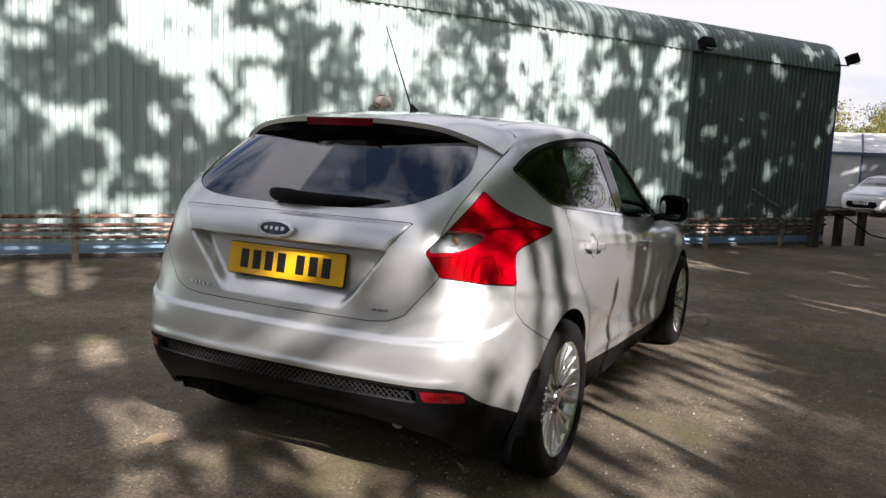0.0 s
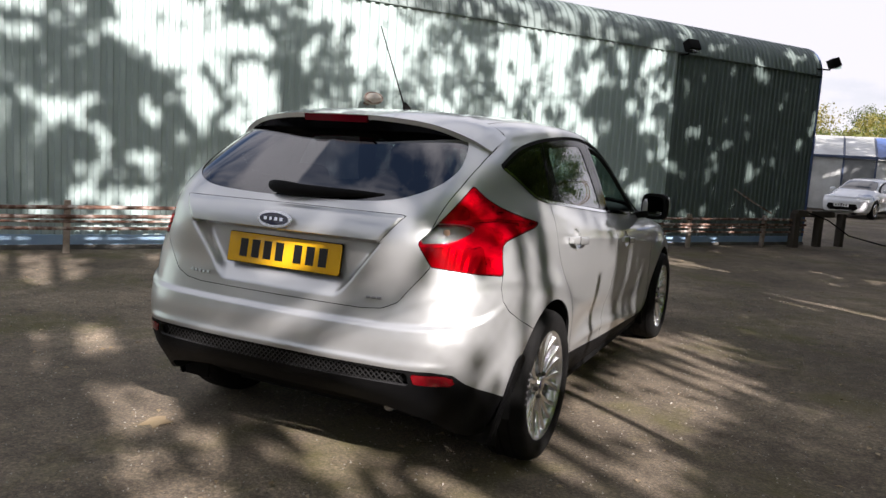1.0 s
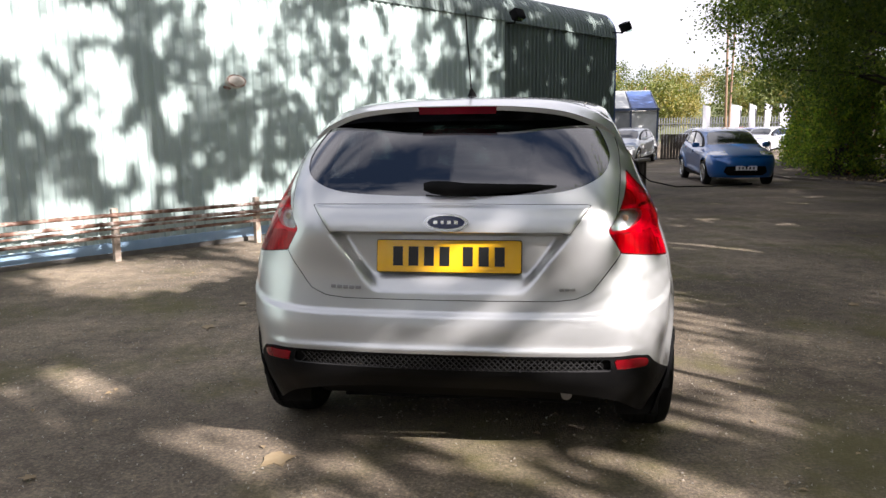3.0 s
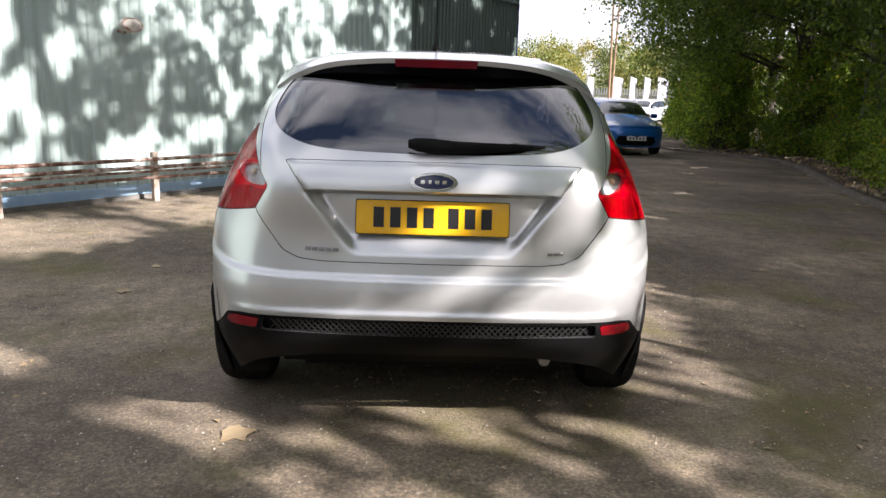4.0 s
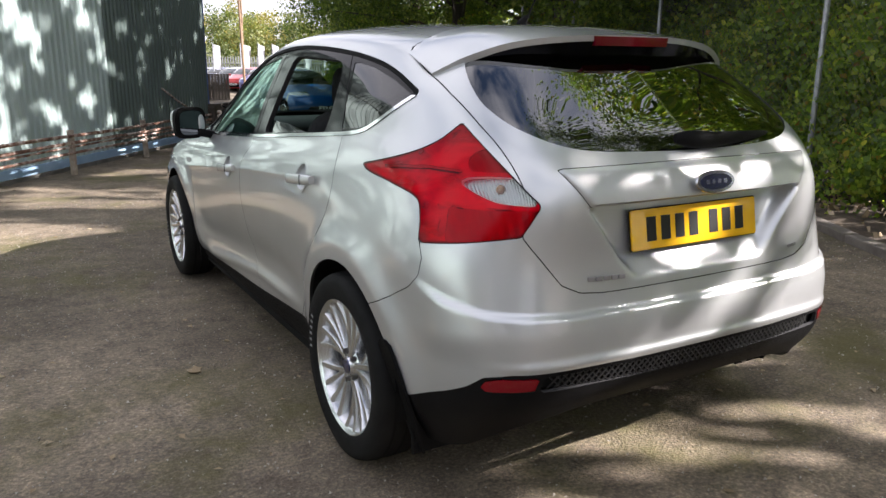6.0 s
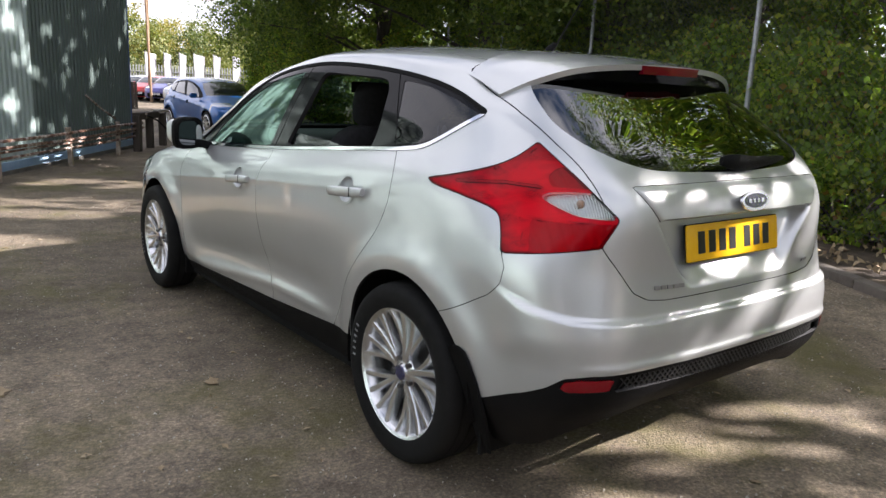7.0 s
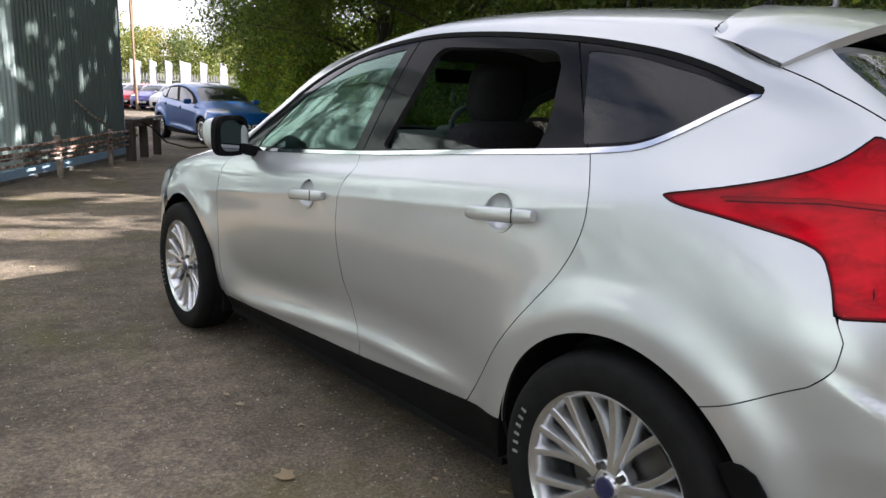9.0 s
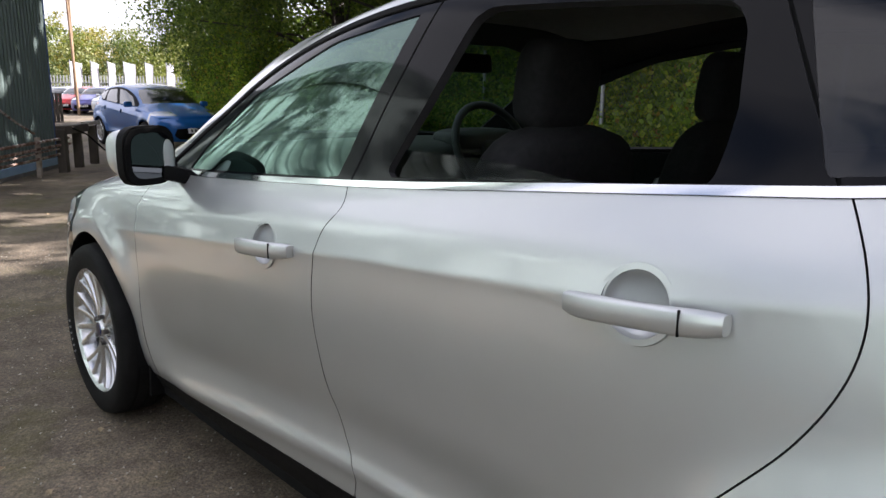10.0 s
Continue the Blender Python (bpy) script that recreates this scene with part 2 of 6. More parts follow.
steps = sorted({round(v, 2) for v in [*np.linspace(-9, 12, 85), -600, -200, -60, -25, 25, 60, 200, 600]})
stepy = sorted({round(v, 2) for v in [*np.linspace(-9, 20, 117), -600, -200, -60, -25, 35, 60, 200, 600]})
dips = lambda x, y: (0.010 * noise.noise(Vector((x * .5, y * .5, 3))) - 0.004 if max(abs(x), abs(y)) < 24 else 0.0)
ASPHALT = ground_material()
tagged(solid("ground", sheet_grid(steps, stepy, lambda x, y: min(0.0, dips(x, y)) if not (-1.2 < x < 1.2 and -1 < y < 3.6) else 0.0), ASPHALT, smooth=180), "worn grey-brown asphalt yard with moss and grit", "ground", kind="structure")

# ---- the green shed ----
GREEN = mottled("green_cladding", [(0.25, (0.305, 0.385, 0.365)), (0.5, (0.35, 0.435, 0.415)), (0.75, (0.39, 0.475, 0.45))], 1.1, 0.42, 0.05, 40, stretch=(1, 1, 0.35), rough_to=0.6)
DARK_GREEN = mottled("weathered_green", [(0.25, (0.13, 0.165, 0.155)), (0.6, (0.19, 0.235, 0.22)), (0.8, (0.24, 0.285, 0.265))], 1.6, 0.5, 0.05, 40, stretch=(1, 1, 0.3))
BLUE = mottled("pale_blue_flashing", [(0.3, (0.22, 0.36, 0.52)), (0.7, (0.34, 0.48, 0.62))], 3, 0.5, rough_to=0.7)
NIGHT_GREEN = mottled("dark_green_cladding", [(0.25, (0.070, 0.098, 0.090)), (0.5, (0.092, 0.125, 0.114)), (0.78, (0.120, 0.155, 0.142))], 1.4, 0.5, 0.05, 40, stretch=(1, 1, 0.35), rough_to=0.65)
GREY_ROOF = mottled("grey_roof", [(0.3, (0.16, 0.17, 0.17)), (0.7, (0.24, 0.25, 0.25))], 2, 0.7)
SHED = Matrix.Translation((-3.439, 5.209, 0)) @ Matrix.Rotation(math.atan2(.8214, .5703), 4, "Z")
S0, S1, SEAM, PITCH, BAY = -14.6, 9.0, 3.08, 0.125, 5.4


def ribs(n):
    """One sheet's rib profile: along, out."""
    out = []
    for k in range(n):
        a = k * PITCH
        out += [(a, 0.0), (a + .030, 0.0), (a + .045, -.023), (a + .095, -.023), (a + .110, 0.0)]
    return out + [(n * PITCH, 0.0)]


def cladding(path, n=8):
    """A ribbed sheet that follows a path of (back, up) points."""
    prof = ribs(n)
    bm = bmesh.new()
    rows = []
    for i, (b, u) in enumerate(path):
        b0, u0 = path[max(i - 1, 0)]
        b1, u1 = path[min(i + 1, len(path) - 1)]
        l = math.hypot(b1 - b0, u1 - u0)
        nb, nu = (u1 - u0) / l, -(b1 - b0) / l
        rows.append([bm.verts.new((a, b + nb * o, u + nu * o)) for a, o in prof])
    for A, B in zip(rows, rows[1:]):
        for j in range(len(prof) - 1):
            bm.faces.new((A[j], A[j + 1], B[j + 1], B[j]))
    return bm


shed_wall = tagged(solid("wall_west", box((S1 - S0, .16, SEAM), SHED @ pose((S0 + S1) / 2, .115, SEAM / 2)), DARK_GREEN), "green ribbed metal shed wall", "wall", kind="structure")
lower = cladding([(0, .14), (0, 1.1), (0, 2.1), (0, SEAM)])
curve = [(0, SEAM)] + [(.48 - .48 * math.cos(a), SEAM + .52 * math.sin(a)) for a in (radians(v) for v in range(8, 89, 8))] + [(.50, SEAM + .52), (2.5, SEAM + .76)]
upper = cladding([(b - .012 * (i == 0), u - .0 + .006) for i, (b, u) in enumerate(curve)])
me_low, me_up = bpy.data.meshes.new("cladding_sheet"), bpy.data.meshes.new("eave_sheet")
for bm, me, m in ((lower, me_low, GREEN), (upper, me_up, DARK_GREEN)):
    bm.to_mesh(me)
    bm.free()
    me.materials.append(m)
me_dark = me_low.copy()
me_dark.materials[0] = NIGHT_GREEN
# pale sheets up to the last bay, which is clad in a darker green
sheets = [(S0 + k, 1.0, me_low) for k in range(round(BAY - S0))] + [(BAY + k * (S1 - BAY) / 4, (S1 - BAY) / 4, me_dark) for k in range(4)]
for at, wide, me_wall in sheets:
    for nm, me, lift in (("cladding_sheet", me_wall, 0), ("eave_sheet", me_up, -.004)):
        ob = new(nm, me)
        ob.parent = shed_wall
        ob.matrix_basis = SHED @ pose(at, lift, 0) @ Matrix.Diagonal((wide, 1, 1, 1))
bm = box((S1 - S0, .035, .012), SHED @ pose((S0 + S1) / 2, -.028, SEAM + .006))
part("seam_flashing", bm, DARK_GREEN, shed_wall)
part("base_flashing", box((S1 - S0, .05, .13), SHED @ pose((S0 + S1) / 2, -.015, .085), .006), BLUE, shed_wall, "pale blue base flashing")
part("footing", box((S1 - S0, .14, .05), SHED @ pose((S0 + S1) / 2, .0, .02)), mottled("footing_concrete", [(0.3, (0.10, 0.095, 0.085)), (0.7, (0.2, 0.19, 0.17))], 6, 0.95), shed_wall)
bm = bmesh.new()
vs = [bm.verts.new((S1 - .02, b, u)) for b, u in [(0.02, 0), *[(b + .02, u - .015) for b, u in curve], (9.0, SEAM + .9), (9.0, 0)]]
vt = [bm.verts.new((v.co.x - .14, v.co.y, v.co.z)) for v in vs]
bm.faces.new(vs)
bm.faces.new(vt[::-1])
for i in range(len(vs)):
    bm.faces.new((vs[i], vs[(i + 1) % len(vs)], vt[(i + 1) % len(vs)], vt[i]))
bmesh.ops.recalc_face_normals(bm, faces=bm.faces)
bm.transform(SHED)
tagged(solid("wall_north", bm, DARK_GREEN), "green end wall of the shed", "wall", kind="structure")
bm = tube([(S1 + .012, b - .012, u) for b, u in [(0, .14), (0, 1.5), (0, SEAM)]], .02, seg=6)
tube([(S1 + .008, b - .010, u + .01) for b, u in curve], .022, bm, 6)
bm.transform(SHED)
tagged(solid("trim", bm, mottled("blue_corner", [(0.3, (0.05, 0.09, 0.22)), (0.7, (0.09, 0.14, 0.30))], 5, 0.5)), "blue corner flashing of the shed", "trim", kind="structure")
tagged(solid("roof", box((S1 - S0, 7, .05), SHED @ pose((S0 + S1) / 2, 5.9, SEAM + .83)), GREY_ROOF), "shed roof", "roof", kind="structure")

# ---- pipe railing along the shed ----
RUST = mottled("flaking_rusty_paint", [(0.32, (0.050, 0.028, 0.020)), (0.46, (0.15, 0.075, 0.048)), (0.55, (0.32, 0.24, 0.20)), (0.66, (0.55, 0.52, 0.48))], 9, 0.8, 0.4, 60, stretch=(1, 1, 1))
POST = mottled("weathered_post", [(0.3, (0.20, 0.15, 0.11)), (0.6, (0.42, 0.36, 0.30)), (0.8, (0.5, 0.46, 0.4))], 9, 0.85, 0.4, 80)
OUT = -.33
railing = tagged(empty("pipe_railing"), "low railing of rusty pipes on short posts along the shed", "railing")
for z, r in ((.475, .021), (.385, .021), (.335, .014), (.262, .018)):
    bm = tube([SHED @ Vector((s, OUT - (.045 if r > .02 else .03) + .008 * math.sin(s * 2.1 + z * 30), z + .008 * math.sin(s * 1.3 + z * 9))) for s in np.arange(-9.0, 9.0, .45)], r, seg=8)
    part("rail", bm, RUST, railing, "rusty pipe with flaking paint", 60)
for k in range(10):
    s = -6.95 - 1.85 + 1.80 * k + .1 * math.sin(k * 5.0)
    bm = box((.065, .06, .55), SHED @ pose(s, OUT, .27, 1.5 * math.sin(k * 3), 2 * math.sin(k * 7), 0), .008)
    part("post", bm, POST, railing, "weathered short post")
# barrier at the shed's corner
bar = tagged(empty("corner_barrier"), "heavy timber barrier at the shed corner", "barrier")
TIMBER = mottled("dark_timber", [(0.3, (0.035, 0.028, 0.022)), (0.7, (0.09, 0.075, 0.06))], 6, 0.85, 0.4, 50, stretch=(1, 1, .2))
PALE = mottled("pale_timber", [(0.3, (0.30, 0.28, 0.25)), (0.7, (0.44, 0.42, 0.38))], 6, 0.8, 0.3, 50)
for s, o, w in ((8.25, -.38, .16), (8.95, -.36, .12), (9.55, -.40, .12)):
    part("barrier_post", box((w, .12, .62), SHED @ pose(s, o, .30, 0, 0, 3), .01), TIMBER, bar)
part("barrier_beam", box((1.05, .14, .12), SHED @ pose(8.75, -.38, .60), .01), TIMBER, bar)
part("barrier_cap", box((.55, .13, .05), SHED @ pose(9.5, -.40, .66), .006), PALE, bar, "pale end of the beam")
tagged(solid("hose", tube([SHED @ Vector(p) for p in ((8.5, -.46, .62), (9.0, -.50, .50), (9.6, -.55, .22), (10.4, -.75, .06), (11.5, -1.1, .022), (12.7, -1.5, .02))], .014, seg=6), SEAL, smooth=60), "black hose sagging from the barrier to the ground", "hose")
tagged(solid("diagonal_pipe", tube([SHED @ Vector(p) for p in ((7.0, -.05, .96), (7.45, -.08, .76), (7.9, -.14, .57))], .016, seg=6), RUST, smooth=60), "thin rusty pipe sloping down the shed wall", "pipe")

# ---- lamps on the shed ----
CREAM = mottled("stained_cream", [(0.3, (0.34, 0.31, 0.26)), (0.7, (0.56, 0.53, 0.47))], 14, 0.6)
bulk = tagged(empty("wall_lamp"), "stained cream bulkhead lamp on the shed wall", "lamp")
A = SHED @ pose(.08, -.16, 1.88)
bm = bmesh.new()
bmesh.ops.create_uvsphere(bm, u_segments=20, v_segments=14, radius=1)
for v in bm.verts:
    v.co = (v.co.x * .125, v.co.y * .085, v.co.z * .075)
bm.transform(A @ pose(0, -.02, 0, 25, 0, 0))
part("lamp_head", bm, CREAM, bulk, smooth=180)
part("lamp_rim", tube([A @ pose(0, -.06, .01, 65, 0, 0) @ Vector((.115 * math.cos(a), .07 * math.sin(a), 0)) for a in (2 * math.pi * k / 20 for k in range(21))], .012, seg=6), RUST, bulk, smooth=60)
part("lamp_arm", tube([A @ Vector((-.03, .16, -.05)), A @ Vector((-.03, .06, -.07)), A @ Vector((-.03, .0, -.04))], .018, seg=8), RUST, bulk, smooth=60)
for s, o, z, turn, arm in ((5.44, -.17, 3.17, 0, .15), (9.08, -.12, 3.32, 62, .28)):
    fl = tagged(empty("floodlight"), "black floodlight on a bracket", "lamp", "floodlights on the shed")
    B = SHED @ pose(s, o, z, 0, 0, turn)
    part("flood_body", box((.24, .14, .17), B @ pose(0, -.06, 0, -28), .02), SEAL, fl, smooth=40)
    part("flood_glass", box((.20, .01, .13), B @ pose(0, -.125, -.035, -28)), CLEAR_GLASS, fl)
    part("flood_bracket", tube([B @ Vector((0, arm, -.12)), B @ Vector((0, .0, -.12)), B @ Vector((0, -.04, -.02))], .014, seg=6), SEAL, fl, smooth=60)

# ---- kerb and verge ----
KERB = [(.6, -6.5), (1.75, -3.0), (3.02, -.38), (3.72, .92), (4.52, 2.23), (5.17, 3.42), (5.66, 5.5), (6.4, 8.4), (7.75, 12.8), (7.35, 15.2), (6.35, 17.0), (6.5, 21.0), (7.5, 27.0)]
STONE = mottled("kerb_concrete", [(0.3, (0.085, 0.072, 0.058)), (0.6, (0.15, 0.13, 0.108)), (0.8, (0.08, 0.078, 0.045))], 4, 0.92, 0.5, 70)
EARTH = mottled("leafy_earth", [(0.28, (0.022, 0.016, 0.011)), (0.45, (0.055, 0.040, 0.026)), (0.6, (0.09, 0.066, 0.042)), (0.74, (0.15, 0.115, 0.075))], 9, 0.95, 0.9, 60)
kerb_line = spline(KERB, 12)
seglen = np.r_[0, np.cumsum(np.hypot(*np.diff(kerb_line, axis=0).T))]
at_kerb = lambda d: np.array([np.interp(d, seglen, kerb_line[:, 0]), np.interp(d, seglen, kerb_line[:, 1])])
kerb = tagged(empty("kerb"), "worn concrete kerb stones along the verge", "kerb", kind="structure")
stone = box((.125, .905, .20), pose(0, 0, 0), .012)
me_stone = bpy.data.meshes.new("kerb_stone")
stone.to_mesh(me_stone)
stone.free()
me_stone.materials.append(STONE)
rng = random.Random(4)
for k in range(int(seglen[-1] / .92)):
    a, b = at_kerb(k * .92), at_kerb(k * .92 + .915)
    c, d = (a + b) / 2, b - a
    ob = new("kerb_stone", me_stone)
    ob.parent = kerb
    ob.matrix_basis = pose(c[0], c[1], rng.uniform(-.046, -.034), rng.uniform(-.6, .6), rng.uniform(-2, 2), math.degrees(math.atan2(-d[0], d[1])))


def verge_height(o, d):
    return .045 + .30 * ease(np.array(o), .5, 5.0) + .05 * noise.noise(Vector((o * 1.3, d * .9, 7))) + .02 * noise.noise(Vector((o * 5, d * 5, 2)))


ds, offs = np.arange(0, seglen[-1], .3), [.05, .12, .3, .5, .8, 1.1, 1.5, 2, 2.6, 3.4, 4.5, 6, 9, 14, 25, 60]
verts = []
for d in ds:
    a, b = at_kerb(d), at_kerb(min(d + .3, seglen[-1])) if d < seglen[-1] - .3 else at_kerb(d)
    for o in offs:
        w = min(1.0, o / 2.5)
        nx, ny = (b - a) / max(np.hypot(*(b - a)), 1e-6) if np.hypot(*(b - a)) > 1e-6 else (0.2, .98)
        gx, gy = (1 - w) * ny + w * .93, (1 - w) * -nx + w * -.36
        verts.append((a[0] + gx * o, a[1] + gy * o, float(verge_height(o, d))))
n = len(offs)
faces = [(j * n + i, j * n + i + 1, (j + 1) * n + i + 1, (j + 1) * n + i) for j in range(len(ds) - 1) for i in range(n - 1)]
tagged(solid("verge", pydata(verts, faces), EARTH, smooth=180), "bare earth verge with leaf litter behind the kerb", "verge", kind="structure")

# ---- chain-link fence on the verge ----
GALV = mottled("galvanised_steel", [(0.3, (0.22, 0.23, 0.24)), (0.7, (0.38, 0.39, 0.40))], 12, 0.45, metal=0.7)
FENCE = [(.9, -8.4), (2.3, -4.9), (3.75, -1.2), (5.1, 2.4), (6.4, 5.8), (7.65, 9.2), (9.1, 12.8)]
WIRE = mottled("dull_wire", [(0.3, (0.06, 0.058, 0.05)), (0.7, (0.15, 0.145, 0.13))], 3, 0.6)
fence = tagged(empty("chain_link_fence"), "chain-link fence on galvanised posts, overgrown by shrubs", "fence")
for (x, y) in FENCE:
    part("fence_post", rod((x, y, .05), (x + .03, y, 2.75), .027, seg=12), GALV, fence, "galvanised steel post", 60)
for (a, b) in zip(FENCE, FENCE[1:]):
    a, b = Vector((*a, 0)), Vector((*b, 0))
    run = (b - a).length
    u = (b - a) / run
    bm = bmesh.new()
    top, foot, pitch = 2.6, .15, .075
    for lean in (-1, 1):
        k = -int(2.5 / pitch)
        while k * pitch < run + 2.5:
            s0, s1 = k * pitch, k * pitch + lean * (top - foot)
            z0, z1 = foot, top
            lo, hi = sorted(((s0, z0), (s1, z1)))
            if hi[0] > 0 and lo[0] < run:
                cut = lambda p, q, s: (s, p[1] + (q[1] - p[1]) * (s - p[0]) / (q[0] - p[0]))
                p, q = (cut(lo, hi, 0) if lo[0] < 0 else lo), (cut(lo, hi, run) if hi[0] > run else hi)
                rod(a + u * p[0] + Vector((0, .003 * lean, p[1])), a + u * q[0] + Vector((0, .003 * lean, q[1])), .0010, bm, 3, caps=False)
            k += 1
    tagged(part("chain_mesh", bm, WIRE, fence, "diamond wire mesh"), kind="stuff")
    for z in (.2, 2.58):
        part("strain_wire", rod(a + Vector((0, 0, z)), b + Vector((0, 0, z)), .003, seg=4), WIRE, fence)

# ---- the silver hatchback: shell ----
# Lines of the shell from low to high; each runs from the tail's middle round the flank to the nose's middle.
SILL = [(0, -.70, .350), (.35, -.69, .345), (.60, -.645, .305), (.735, -.465, .215), (.78, 0, .215), (.765, .6, .20), (.765, 1.3, .195), (.765, 2.0, .19), (.76, 2.65, .20), (.70, 3.2, .22), (.42, 3.42, .22), (0, 3.47, .22)]
LOW = [(0, -.760, .42), (.35, -.751, .417), (.637, -.697, .395), (.785, -.48, .34), (.812, 0, .33), (.80, .6, .315), (.80, 1.3, .295), (.798, 2.0, .275), (.795, 2.65, .30), (.74, 3.22, .31), (.45, 3.47, .31), (0, 3.53, .31)]
WAIST = [(0, -.780, .50), (.35, -.770, .50), (.655, -.714, .49), (.802, -.482, .47), (.834, 0, .45), (.806, .6, .44), (.803, 1.3, .43), (.803, 2.0, .42), (.812, 2.65, .44), (.76, 3.22, .44), (.46, 3.5, .44), (0, 3.56, .44)]
BUMPER = [(0, -.758, .605), (.35, -.747, .605), (.648, -.697, .605), (.812, -.474, .605), (.846, 0, .60), (.826, .6, .60), (.828, 1.3, .59), (.826, 2.0, .58), (.828, 2.65, .60), (.77, 3.2, .60), (.47, 3.5, .60), (0, 3.57, .60)]
PLATE = [(0, -.733, .77), (.35, -.724, .77), (.625, -.672, .78), (.812, -.458, .79), (.838, 0, .79), (.838, .6, .77), (.843, 1.3, .74), (.838, 2.0, .71), (.826, 2.65, .72), (.765, 3.15, .70), (.47, 3.42, .70), (0, 3.5, .70)]
SHOULDER = [(0, -.738, .955), (.35, -.726, .955), (.585, -.670, .955), (.755, -.42, .965), (.808, 0, .965), (.825, .6, .925), (.833, 1.3, .88), (.828, 2.0, .84), (.80, 2.65, .84), (.72, 3.1, .78), (.45, 3.32, .79), (0, 3.4, .80)]
BELT = [(0, -.672, 1.07), (.35, -.655, 1.07), (.575, -.598, 1.08), (.688, -.372, 1.105), (.745, 0, 1.10), (.768, .6, 1.045), (.775, 1.3, .985), (.77, 1.9, .945), (.71, 2.28, .955), (.60, 2.42, .985), (.40, 2.5, 1.01), (0, 2.55, 1.02)]
GLASS = [(0, -.525, 1.20), (.33, -.508, 1.20), (.543, -.448, 1.205), (.645, -.285, 1.215), (.697, 0, 1.21), (.72, .6, 1.20), (.725, 1.25, 1.165), (.715, 1.72, 1.10), (.655, 2.0, 1.10), (.56, 2.12, 1.14), (.37, 2.22, 1.17), (0, 2.27, 1.18)]
RAIL = [(0, -.355, 1.335), (.32, -.338, 1.33), (.515, -.285, 1.315), (.602, -.165, 1.295), (.636, .0, 1.315), (.652, .45, 1.355), (.66, .95, 1.36), (.655, 1.35, 1.31), (.61, 1.65, 1.275), (.53, 1.78, 1.295), (.35, 1.88, 1.32), (0, 1.92, 1.33)]
EDGE = [(0, -.25, 1.39), (.3, -.235, 1.385), (.46, -.18, 1.37), (.535, -.06, 1.375), (.565, .12, 1.395), (.588, .5, 1.418), (.592, .9, 1.418), (.575, 1.22, 1.385), (.53, 1.42, 1.365), (.46, 1.52, 1.375), (.3, 1.6, 1.39), (0, 1.63, 1.395)]
CROWN = [(0, 0, 1.436), (.2, 0, 1.433), (.3, .06, 1.431), (.33, .15, 1.434), (.34, .3, 1.444), (.35, .55, 1.456), (.35, .8, 1.455), (.34, 1.0, 1.446), (.32, 1.15, 1.435), (.27, 1.2, 1.433), (.17, 1.24, 1.435), (0, 1.26, 1.436)]
SPINE = [(0, .2, 1.452), (0, .2, 1.452), (0, .22, 1.453), (0, .26, 1.455), (0, .38, 1.46), (0, .6, 1.467), (0, .78, 1.466), (0, .9, 1.462), (0, .97, 1.46), (0, 1.0, 1.458), (0, 1.0, 1.458), (0, 1.0, 1.458)]
LINES = [SILL, LOW, WAIST, BUMPER, PLATE, SHOULDER, BELT, GLASS, RAIL, EDGE, CROWN, SPINE]
ALONG = (38, 32, 22, 20, 20, 18, 18, 14, 12, 8, 8)
UP = (6, 9, 16, 26, 24, 18, 14, 14, 8, 6, 4)
WHEELS_Y, HUB_Z, ARCH = (-0.022, 2.652), 0.323, 0.362


